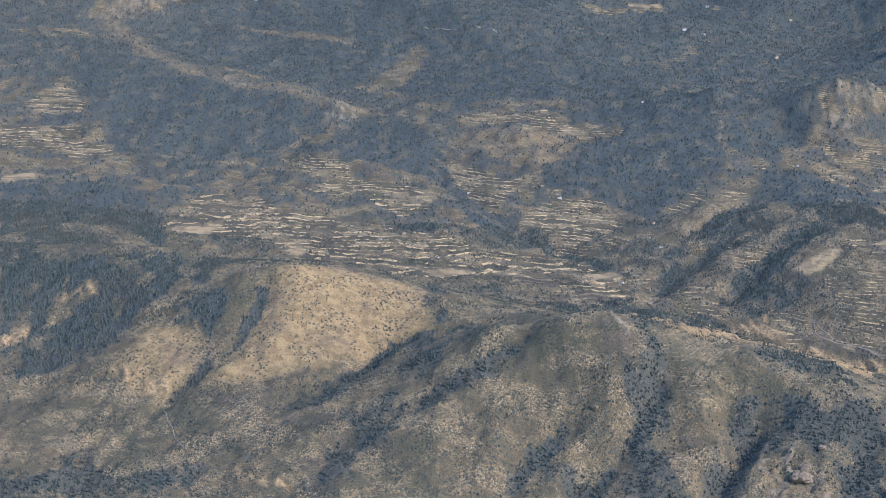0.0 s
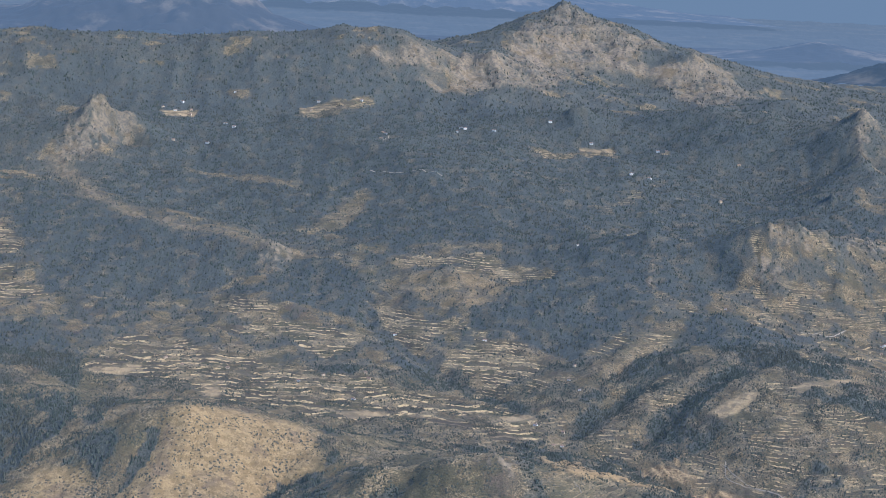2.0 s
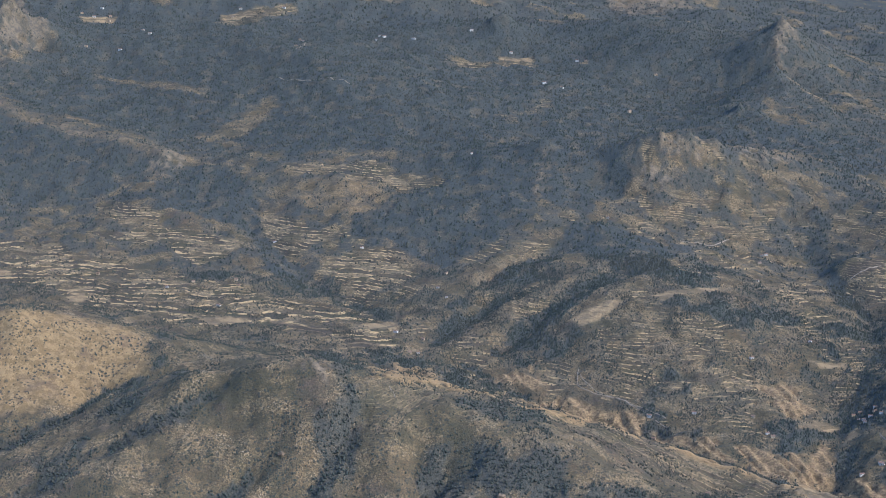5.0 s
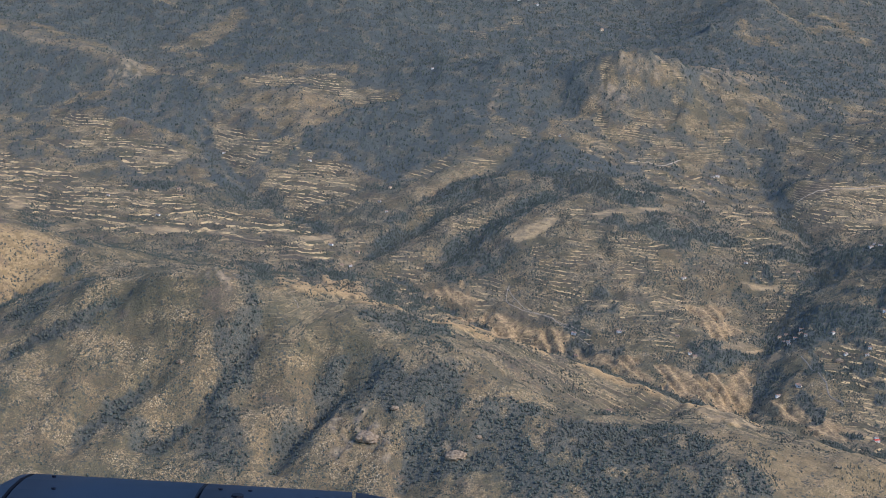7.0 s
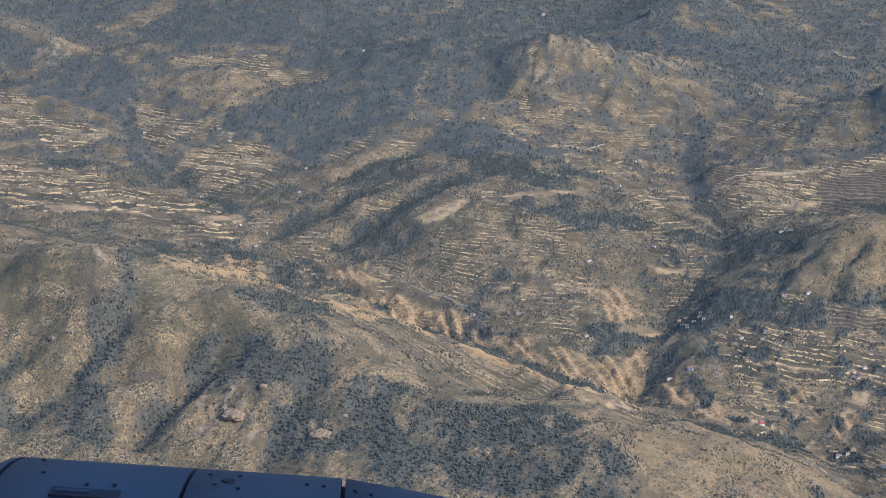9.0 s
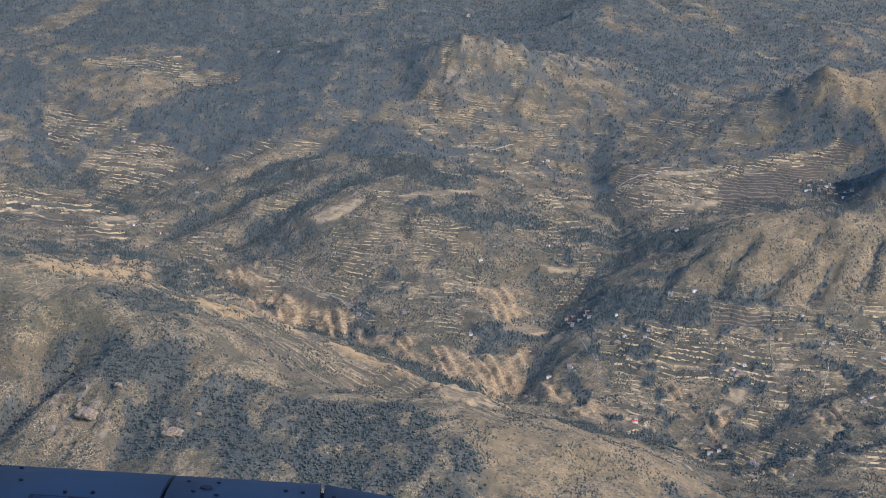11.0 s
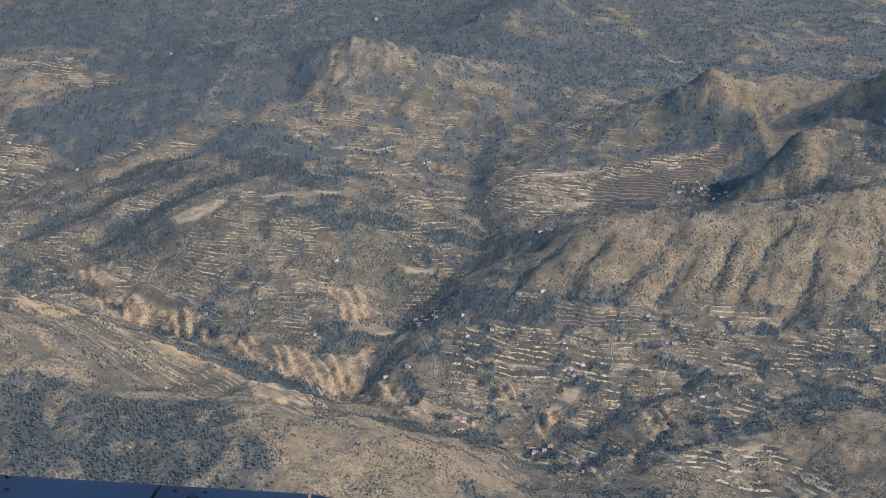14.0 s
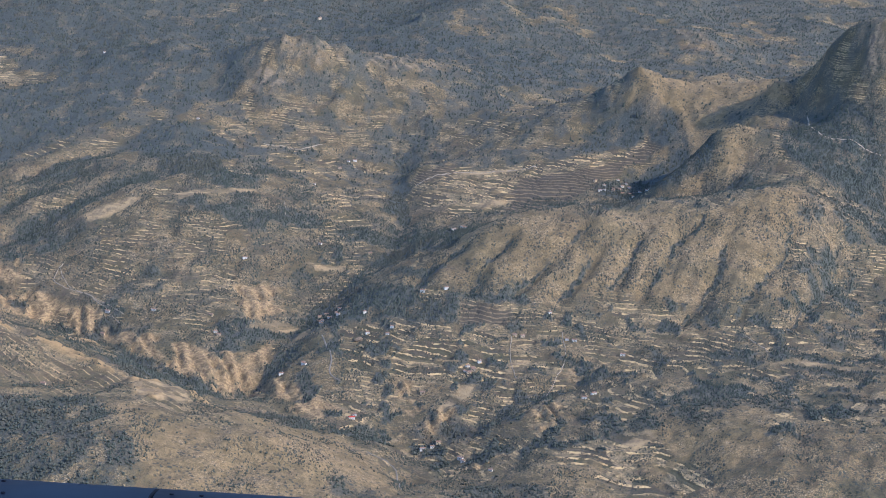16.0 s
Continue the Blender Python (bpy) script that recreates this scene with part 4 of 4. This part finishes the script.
def far_range(crest, y, depth, seed, glow, label):
    """A range of hills, as relief behind its crest line."""
    cx, cz = [c[0] for c in crest], [c[1] for c in crest]
    xs, v = np.linspace(cx[0] - 500, cx[-1] + 400, 300), np.linspace(-1, 1, 60)
    X, V = np.meshgrid(xs, v)
    Y = y + depth * V
    top = np.interp(X, [cx[0] - 500] + cx + [cx[-1] + 400], [max(40, cz[0] - 25)] + cz + [40])
    Z = 45 + (top - 45) * (1 - np.abs(V)) ** 0.9 + (top - 40) * 0.22 * ridged(X / (depth * 0.5), Y / (depth * 0.5), 5, seed) * smooth(0.0, 0.25, np.abs(V)) + (top - 40) * 0.08 * fbm(X / (depth * 0.09), Y / (depth * 0.09), 3, seed + 9)
    k = np.arange(X.size).reshape(X.shape)
    q = np.stack([k[:-1, :-1], k[:-1, 1:], k[1:, 1:], k[1:, :-1]], -1).reshape(-1, 4)
    m = haze_glow_material("far_hill_haze_glow", (0.016, 0.016, 0.016), glow, (0.085, 0.066, 0.045))
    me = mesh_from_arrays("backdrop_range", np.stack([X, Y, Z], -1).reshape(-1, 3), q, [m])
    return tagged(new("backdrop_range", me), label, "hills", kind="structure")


far_range([(473, 33), (503, 42), (553, 61), (583, 72), (640, 84)], 1990, 90, 12, (0.025, 0.036, 0.046), "dark wooded hill far off, blue haze painted as glow")
far_range([(476, 34), (576, 49), (658, 69), (692, 66), (743, 57), (800, 55)], 2600, 160, 14, (0.052, 0.068, 0.086), "low pale hills far off, blue haze painted as glow")
far_range([(-481, 72), (-434, 94), (-340, 113), (-293, 118), (-254, 133), (-238, 137), (-190, 118), (-166, 101), (-133, 77), (-69, 58)], 2525, 200, 15, (0.048, 0.062, 0.078), "pale rocky range far off, blue haze painted as glow")
far_range([(-857, 147), (-696, 121), (-589, 133), (-556, 158), (-455, 157), (-281, 169), (-226, 158), (-105, 167), (-52, 191), (57, 179), (140, 147), (222, 133), (360, 106), (499, 79)], 4200, 350, 16, (0.062, 0.082, 0.106), "long mountain range on the horizon, blue haze painted as glow")

# Glowing box added behind the ranges for the hazy air.
bm = bmesh.new()
box(bm, -4750, 4750, 4690, 4700, -60, 900)
part("backdrop_sky", bm, haze_glow_material("far_air_glow", (0.0, 0.0, 0.0), AIR_GLOW, (0.0, 0.0, 0.0)))
tagged(bpy.data.objects["backdrop_sky"], "glowing blue-grey haze backdrop above the far horizon", "sky", kind="structure")

# ---- tracks ----
TRACK_EARTH, ASPHALT = plain("track_earth", (0.38, 0.31, 0.22), 0.95, 0.3, 1.5), plain("worn_asphalt", (0.21, 0.185, 0.15), 0.9, 0.2, 1.5)


def ribbon(name, nodes, wide, material, label):
    """A track laid on the ground."""
    pts = [Vector((*n[:2], 0)) for n in nodes]
    line = []
    for i in range(len(pts) - 1):
        p0, p1, p2, p3 = pts[max(i - 1, 0)], pts[i], pts[i + 1], pts[min(i + 2, len(pts) - 1)]
        steps = max(4, int((p2 - p1).length / 0.8))
        for s in range(steps):
            t = s / steps
            line.append(0.5 * (2 * p1 + (p2 - p0) * t + (2 * p0 - 5 * p1 + 4 * p2 - p3) * t * t + (3 * p1 - p0 - 3 * p2 + p3) * t ** 3))
    xy = np.array([(p.x, p.y) for p in line])
    xy[:, 0] += 0.5 * gnoise(xy[:, 0] / 6, xy[:, 1] / 6, 3)
    d = np.gradient(xy, axis=0)
    d /= np.linalg.norm(d, axis=1)[:, None] + 1e-9
    side_ = np.stack([-d[:, 1], d[:, 0]], 1) * wide / 2
    rows = []
    for k in (-1, -0.3, 0.3, 1):
        e = xy + k * side_
        rows.append(np.column_stack([e, height(e[:, 0], e[:, 1]) + (0.16 if abs(k) < 1 else -0.05)]))
    v = np.stack(rows, 1)
    n = len(v)
    k = np.arange(n * 4).reshape(n, 4)
    q = np.stack([k[:-1, :-1], k[:-1, 1:], k[1:, 1:], k[1:, :-1]], -1).reshape(-1, 4)
    me = mesh_from_arrays(name, v.reshape(-1, 3), q, [material])
    return tagged(new(name, me), label, "track", kind="structure")


for n, nodes in LINES.items():
    if n.startswith("track"):
        ribbon("dirt_track", nodes, 0.26 + 0.3 * (nodes[0][1] > 600), TRACK_EARTH, "pale earth track winding over the dry slope")
    elif n.startswith("road"):
        ribbon("road", nodes, 0.5, ASPHALT, "narrow grey country road down in the valley")

# ---- houses ----
LIME, OCHRE, CLAY_TILE, GLASS_DARK = plain("limewash", (0.66, 0.61, 0.52), 0.9, 0.12), plain("ochre_render", (0.55, 0.42, 0.27), 0.9, 0.15), plain("clay_tiles", (0.29, 0.185, 0.13), 0.9, 0.3, 6.0), plain("window_dark", (0.03, 0.035, 0.04), 0.3, 0.2)

RED_TILE = plain("red_roof_sheet", (0.42, 0.075, 0.05), 0.8, 0.2, 4.0)


def house(long, deep, tall, walls, label, tiles=CLAY_TILE):
    """A low farmhouse with a shallow tiled roof, base at the origin."""
    h = bpy.data.objects.new("house", None)
    scene.collection.objects.link(h)
    bm = bmesh.new()
    box(bm, -long / 2, long / 2, -deep / 2, deep / 2, -0.35, tall)
    part("wall", bm, walls, h)
    bm = bmesh.new()
    o, rise = 0.07, deep * 0.22
    e = [bm.verts.new(p) for p in ((-long / 2 - o, -deep / 2 - o, tall + 0.004), (long / 2 + o, -deep / 2 - o, tall + 0.004), (long / 2 + o, deep / 2 + o, tall + 0.004), (-long / 2 - o, deep / 2 + o, tall + 0.004), (-long / 2 - o, 0, tall + rise), (long / 2 + o, 0, tall + rise))]
    for f in ((0, 1, 5, 4), (2, 3, 4, 5), (0, 4, 3), (1, 2, 5), (3, 2, 1, 0)):
        bm.faces.new([e[i] for i in f])
    part("roof", bm, tiles, h, "bright red roof" if tiles is RED_TILE else "terracotta tiled roof")
    bm = bmesh.new()
    box(bm, long * 0.22, long * 0.22 + 0.09, 0.05, 0.14, tall + rise * 0.5, tall + rise + 0.12)
    part("chimney", bm, walls, h)
    for k in (-0.3, 0.3):
        bm = bmesh.new()
        box(bm, long * k - 0.06, long * k + 0.06, -deep / 2 - 0.012, -deep / 2 + 0.02, tall * 0.4, tall * 0.75)
        part("window", bm, GLASS_DARK, h)
    bm = bmesh.new()
    box(bm, -0.06, 0.06, -deep / 2 - 0.012, -deep / 2 + 0.02, -0.1, tall * 0.62)
    part("door", bm, GLASS_DARK, h, "dark wooden door")
    return tagged(h, label, "house", group="farmhouses")


HOMES_NEAR = [(226.0, 506.0), (228.4, 504.0), (265.0, 463.0), (266.4, 464.0), (294.0, 483.0), (229.6, 682.0), (194.2, 495.0), (159.9, 511.0), (268.9, 585.0), (265.6, 577.0), (293.7, 438.0), (251.6, 425.0), (254.1, 426.0), (329.1, 639.0), (328.5, 630.0), (332.5, 634.0), (221.4, 566.0), (296.0, 482.0), (252.2, 454.0), (242.7, 487.0), (234.0, 439.0), (219.6, 470.0), (27.4, 624.0), (198.1, 1081.0), (-24.2, 633.0), (-47.8, 642.0), (-101.6, 1157.0), (-94.5, 1144.0), (-112.7, 1145.0), (77.5, 1106.0), (158.7, 1097.0), (202.8, 1077.0), (28.8, 1078.0), (-13.9, 1171.0), (101.6, 607.0), (-69.7, 1181.0), (92.7, 572.0), (99.0, 619.0), (90.8, 555.0), (217.4, 633.0), (190.8, 508.0), (173.5, 511.0), (223.0, 508.0), (223.5, 503.0), (213.6, 468.0), (253.1, 510.0)]
HOMES_FAR = [(264.8, 467.0), (268.2, 469.0), (219.3, 471.0), (260.6, 415.0), (261.2, 413.0), (267.1, 402.0), (279.1, 485.0), (281.3, 484.0), (326.3, 630.0), (330.1, 634.0), (320.1, 635.0), (322.6, 627.0), (331.6, 625.0), (269.3, 579.0), (296.5, 441.0), (308.7, 473.0), (232.1, 686.0), (255.7, 427.0), (-40.9, 635.0), (2.3, 619.0), (22.3, 602.0), (26.1, 629.0), (10.8, 628.0), (83.6, 574.0), (88.0, 555.0), (102.5, 633.0), (71.2, 669.0), (36.9, 685.0), (169.2, 696.0), (197.9, 547.0), (237.8, 561.0), (226.4, 671.0)]
HAMLET = [(323, 632), (326, 628), (329, 625), (333, 634), (336, 629), (339, 631), (332, 637), (321, 627), (331, 613), (223, 514), (225, 514), (228, 509), (224, 506), (229, 512), (236, 502), (237, 489), (244, 490), (264, 464), (266, 465), (290, 496), (260, 509), (158, 409), (160, 501), (193, 497)]
UPLAND_HOMES = [(-93, 1038), (-73, 1036), (-69, 1106), (-62, 1085), (28, 1043), (31, 1074), (52, 1127), (75, 1096), (80, 1102), (135, 1125), (170, 993), (179, 983), (240, 1039), (98, 1098), (211, 938), (119, 791), (-104, 1139), (-94, 1136), (-18, 1156), (14, 1179)]
HOMES = HOMES_NEAR + HOMES_FAR + HAMLET + UPLAND_HOMES

kinds = [house(1.4, 0.8, 0.5, LIME, "white limewashed farmhouse with a terracotta tiled roof"),
         house(1.0, 0.7, 0.45, LIME, "small white country house among terraces"),
         house(1.2, 0.8, 0.55, OCHRE, "ochre rendered farmhouse with a clay tile roof")]
house_rng = np.random.default_rng(8)
for i, (hx, hy) in enumerate(HOMES):
    turn = float(house_rng.uniform(-40, 40))
    m = pose(hx, hy, ground_at(hx, hy) + 0.12, 0, 0, turn)
    k = int(house_rng.integers(0, 3))
    if i < 3:
        kinds[i].matrix_basis = m
    else:
        far_size = 1.0 + 0.5 * (hy > 900)
        c = copy_thing(kinds[k], m @ Matrix.Scale(far_size, 4) if far_size > 1 else m)
        if far_size > 1:
            c.scale = (far_size, far_size, far_size)

red_house = house(1.6, 1.0, 0.5, LIME, "white farmhouse with a bright red roof below eroded banks", RED_TILE)
red_house.matrix_basis = pose(233.2, 436.0, ground_at(233.2, 436.0) + 0.12, 0, 0, 20)

# ---- boulders ----
BOULDER = plain("boulder_stone", (0.27, 0.20, 0.13), 0.95, 0.5, 1.6)


def boulder(x, y, size, seed, label):
    bm = bmesh.new()
    bmesh.ops.create_icosphere(bm, subdivisions=4, radius=1)
    for v in bm.verts:
        p = v.co.copy()
        k = 1 + 0.35 * noise.noise(p * 0.9 + Vector((seed, 0, 0))) + 0.14 * noise.noise(p * 2.8 + Vector((0, seed, 0))) - 0.10 * noise.cell(p * 2.3 + Vector((seed, seed, 0)))
        v.co = Vector((p.x * 1.15, p.y, p.z * 0.62)) * k * size
    ob = part("boulder", bm, BOULDER)
    ob.location = (x, y, ground_at(x, y) - 0.05 * size)
    return tagged(ob, label, "boulder")


for bx, by, bs in ((105.1, 383.7, 0.9), (99.4, 377.0, 2.2), (119.3, 369.8, 1.9), (54.0, 399.7, 0.9), (124.2, 375.3, 0.8), (234.8, 486.5, 1.2)):
    boulder(bx, by, bs, bx, "weathered tan boulder on the scrub slope")


# ---- engine cowling ----
def paint(name, colour, rough):
    m, t, b = nodes_of(name)
    pos = t.nodes.new("ShaderNodeNewGeometry").outputs["Position"]
    t.links.new(blend(t, ramp(t, noise_node(t, pos, 9.0, 4), 0.3, 0.7), tuple(c * 0.85 for c in colour), colour), b.inputs["Base Color"])
    b.inputs["Roughness"].default_value, b.inputs["Specular IOR Level"].default_value = rough, 0.10
    return m


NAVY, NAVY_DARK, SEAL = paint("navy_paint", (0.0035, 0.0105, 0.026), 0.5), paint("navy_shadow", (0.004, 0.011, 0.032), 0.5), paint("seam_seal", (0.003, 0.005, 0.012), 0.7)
# Bay length is the flight per 1/30 s, so the cowling looks still.
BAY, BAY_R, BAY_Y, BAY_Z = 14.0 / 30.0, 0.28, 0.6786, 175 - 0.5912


# The taper follows the outline as the camera sees it.
def bay_radius(x):
    taper = 0.122 * max(0.0, min(x, 0.255))
    return BAY_R - taper * (1 - float(smooth(0.255, 0.3151, np.array(x))))


def shell_mesh():
    """One bay of the cowling, a closed barrel with recessed seams."""
    seams, stations = (-0.1515, -0.071, -0.002), []
    for s in seams:
        stations += [(s - 0.0010, 0), (s - 0.0007, 0.004), (s + 0.0007, 0.004), (s + 0.0010, 0)]
    stations += [(x, 0) for x in np.linspace(0.03, 0.31, 13)] + [(-0.12, 0), (-0.04, 0), (BAY - 0.1526, 0)]
    stations.sort()
    n, v, f, mat = 72, [], [], []
    for x, deep in stations:
        r = bay_radius(x) - deep
        v += [(x, r * math.cos(2 * math.pi * k / n), r * math.sin(2 * math.pi * k / n)) for k in range(n)]
    for i in range(len(stations) - 1):
        seam = stations[i][1] > 0 or stations[i + 1][1] > 0
        for k in range(n):
            f.append((i * n + k, i * n + (k + 1) % n, (i + 1) * n + (k + 1) % n, (i + 1) * n + k))
            mat.append(1 if seam else 0)
    me = mesh_from_arrays("cowl_panel", np.array(v), np.array(f), [NAVY, SEAL])
    me.polygons.foreach_set("material_index", np.array(mat, dtype=np.int32))
    return me


def on_cowl(x, deg, lift=0.0):
    r = bay_radius(x) + lift
    return Matrix.Translation((x, r * math.cos(radians(deg)), r * math.sin(radians(deg)))) @ Matrix.Rotation(radians(deg - 90), 4, "X")


def plate_mesh(name, items, material):
    """Flat fittings on the skin: place, half sizes."""
    bm = bmesh.new()
    for x, deg, a, b_, sides in items:
        m = on_cowl(x, deg)
        if sides == 4:
            bmesh.ops.create_cube(bm, size=1, matrix=m @ Matrix.Diagonal((2 * a, 2 * b_, 0.0016, 1)))
        else:
            bmesh.ops.create_cone(bm, cap_ends=True, segments=sides, radius1=1, radius2=0.9, depth=1, matrix=m @ Matrix.Diagonal((a, b_, 0.0012, 1)))
    me = bpy.data.meshes.new(name)
    bm.to_mesh(me)
    bm.free()
    me.materials.append(material)
    return me


# Fittings are placed to fit the camera's view of one bay.
RIVETS = [(-0.134, 79.3), (-0.14, 72.2), (-0.1287, 91.6), (-0.1279, 93.7), (-0.1123, 82.5), (-0.1006, 82.1), (-0.1097, 88.05), (-0.0981, 87.8), (-0.0625, 74.9), (-0.0491, 74.8), (-0.0587, 79.6), (-0.0481, 80.5), (-0.0558, 89.5), (-0.046, 88.8),
          (-0.0555, 92.4), (-0.0448, 93.1), (-0.0183, 76.9), (-0.0106, 77.2), (-0.0164, 89.9), (-0.009, 90.1), (-0.0156, 92.9), (-0.0086, 93.0), (0.0034, 78.1), (0.0105, 78.4), (0.0036, 81.6), (0.0106, 81.9), (0.0044, 90.3), (0.0115, 90.6), (0.0041, 93.7)]
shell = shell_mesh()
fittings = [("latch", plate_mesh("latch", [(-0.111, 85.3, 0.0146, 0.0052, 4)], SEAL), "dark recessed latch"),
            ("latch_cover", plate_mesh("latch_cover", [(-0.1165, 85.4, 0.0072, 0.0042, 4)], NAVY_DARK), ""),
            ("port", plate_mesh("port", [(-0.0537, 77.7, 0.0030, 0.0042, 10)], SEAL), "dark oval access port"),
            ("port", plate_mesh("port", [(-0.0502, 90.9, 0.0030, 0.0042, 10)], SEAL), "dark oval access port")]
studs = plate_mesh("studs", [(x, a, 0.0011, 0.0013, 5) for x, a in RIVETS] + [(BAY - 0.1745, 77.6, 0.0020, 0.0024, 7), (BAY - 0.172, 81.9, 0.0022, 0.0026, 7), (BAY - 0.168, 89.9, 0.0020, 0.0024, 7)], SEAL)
nacelle = tagged(bpy.data.objects.new("engine_nacelle", None), "dark navy painted aircraft engine cowling with panel seams, repeated along the camera path", "aircraft engine")
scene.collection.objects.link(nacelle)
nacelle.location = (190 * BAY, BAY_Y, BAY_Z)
# One bay repeated beside the camera path, to fit its view throughout.
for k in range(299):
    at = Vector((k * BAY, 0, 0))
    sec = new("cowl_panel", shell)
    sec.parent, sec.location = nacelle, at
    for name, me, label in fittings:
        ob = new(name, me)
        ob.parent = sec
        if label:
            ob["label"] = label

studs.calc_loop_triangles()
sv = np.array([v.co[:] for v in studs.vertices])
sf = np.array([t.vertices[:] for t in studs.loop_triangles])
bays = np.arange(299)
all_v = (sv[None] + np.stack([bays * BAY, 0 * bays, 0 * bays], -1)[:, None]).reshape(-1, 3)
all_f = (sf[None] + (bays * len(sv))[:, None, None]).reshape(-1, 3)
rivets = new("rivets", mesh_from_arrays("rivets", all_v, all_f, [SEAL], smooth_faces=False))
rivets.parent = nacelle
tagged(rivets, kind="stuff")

# ---- woods ----
def scatter(n, x0, x1, y0, y1, seed):
    rng = np.random.default_rng(seed)
    y = np.sqrt(rng.uniform(y0 * y0, y1 * y1, n))
    lo, hi = -0.25 * y - 8, 232 + 0.36 * y
    return lo + (hi - lo) * rng.uniform(0, 1, n), y, rng


def bushes(name, x, y, z, size, rng, label):
    """Low uneven bushes, all in one mesh."""
    n, k = len(x), 5
    turn = rng.uniform(0, 6.28, (n, 1)) + np.arange(k) * 2 * math.pi / k
    wide = size[:, None] * rng.uniform(0.35, 0.75, (n, k))
    v = np.zeros((n, k + 1, 3))
    v[:, :k, 0], v[:, :k, 1] = x[:, None] + wide * np.cos(turn), y[:, None] + wide * np.sin(turn)
    v[:, :k, 2] = z[:, None] - size[:, None] * rng.uniform(0.1, 0.4, (n, k))
    v[:, k, 0], v[:, k, 1] = x + size * rng.uniform(-0.3, 0.3, n), y + size * rng.uniform(-0.3, 0.3, n)
    v[:, k, 2] = z + size * rng.uniform(0.6, 1.25, n)
    f = np.array([(i, (i + 1) % k, k) for i in range(k)])
    faces = (f[None] + (np.arange(n) * (k + 1))[:, None, None]).reshape(-1, 3)
    me = mesh_from_arrays(name, v.reshape(-1, 3), faces, [PINE], smooth_faces=False)
    return tagged(new(name, me), label, "bushes", kind="stuff")


def crowns(name, x, y, z, size, rng, label):
    """Pointed, uneven crowns, all in one mesh."""
    n, k = len(x), 5
    turn = rng.uniform(0, 6.28, (n, 1)) + np.arange(k) * 2 * math.pi / k
    wide = size[:, None] * rng.uniform(0.32, 0.62, (n, k))
    low = size[:, None] * rng.uniform(0.15, 0.55, (n, k))
    v = np.zeros((n, 2 * k + 1, 3))
    v[:, :k, 0], v[:, :k, 1] = x[:, None] + 0.6 * wide * np.cos(turn), y[:, None] + 0.6 * wide * np.sin(turn)
    v[:, :k, 2] = z[:, None] - 0.15 * size[:, None]
    v[:, k:2 * k, 0], v[:, k:2 * k, 1] = x[:, None] + wide * np.cos(turn + 0.4), y[:, None] + wide * np.sin(turn + 0.4)
    v[:, k:2 * k, 2] = z[:, None] + low
    v[:, 2 * k, 0], v[:, 2 * k, 1] = x + size * rng.uniform(-0.12, 0.12, n), y + size * rng.uniform(-0.12, 0.12, n)
    v[:, 2 * k, 2] = z + size * rng.uniform(0.75, 1.15, n)
    f = []
    for i in range(k):
        j = (i + 1) % k
        f += [(i, j, k + j), (i, k + j, k + i), (k + i, k + j, 2 * k)]
    faces = (np.array(f)[None] + (np.arange(n) * (2 * k + 1))[:, None, None]).reshape(-1, 3)
    me = mesh_from_arrays(name, v.reshape(-1, 3), faces, [PINE], smooth_faces=False)
    return tagged(new(name, me), label, "trees", kind="stuff")


PINE = pine_material()


def on_sheet(x, y):
    """Height and cover read off the ground sheet."""
    r = np.clip(np.searchsorted(ROWS_Y, y) - 1, 0, nr - 2)
    fy = (y - ROWS_Y[r]) / (ROWS_Y[r + 1] - ROWS_Y[r])
    yc = np.maximum(y, 330.0)
    lo, hi = -0.25 * yc - 14, 236 + 0.365 * yc
    u = np.clip((x - lo) / (hi - lo), 0, 0.999) * (CORE - 1) + 21
    i = u.astype(int)
    fx = u - i
    z = (1 - fy) * ((1 - fx) * GZ[r, i] + fx * GZ[r, i + 1]) + fy * ((1 - fx) * GZ[r + 1, i] + fx * GZ[r + 1, i + 1])
    return z, {k: v.reshape(nr, nc)[r, i] for k, v in GC.items()}


def plant(name, n, y0, y1, seed, dense, sparse, size, label, shape=crowns):
    x, y, rng = scatter(n, 0, 0, y0, y1, seed)
    z, c = on_sheet(x, y)
    chance = np.clip(dense * c["woods"] + sparse * (1 - c["woods"]) * (1 - 0.7 * c["bare"]) * (1 - 0.3 * c["crag"]) * (1 - c["badland"]) * (0.15 + 2.6 * smooth(0.0, 0.3, fbm(x / 12, y / 12, 3, 97))), 0, 1)
    keep = rng.uniform(0, 1, n) < chance * (1 - c["pale"])
    x, y, z = x[keep], y[keep], z[keep]
    shape(name, x, y, z, size * rng.uniform(0.55, 1.35, len(x)) * (0.75 + 0.25 * c["woods"][keep]), rng, label)


plant("pine_wood", 95000, 335, 430, 3, 0.85, 0.05, 0.62, "dark green pines and evergreen bushes scattered over dry slopes")
plant("pine_wood", 260000, 430, 640, 8, 0.85, 0.06, 0.66, "dark green pines and evergreen bushes scattered over dry slopes", bushes)
plant("pine_wood", 170000, 640, 1150, 4, 0.6, 0.10, 0.90, "dark green pine woods on the farther hills", bushes)
plant("pine_wood", 60000, 1150, 1560, 7, 0.5, 0.12, 1.35, "dark green pine woods on the far mountain slopes", bushes)
plant("scrub_bush", 400000, 338, 620, 5, 0.10, 0.36, 0.42, "low dark green bushes dotted over the scrub slopes", bushes)
plant("pine_wood", 9000, 20, 335, 6, 0.7, 0.25, 0.9, "dark green pines and bushes on the slopes below")
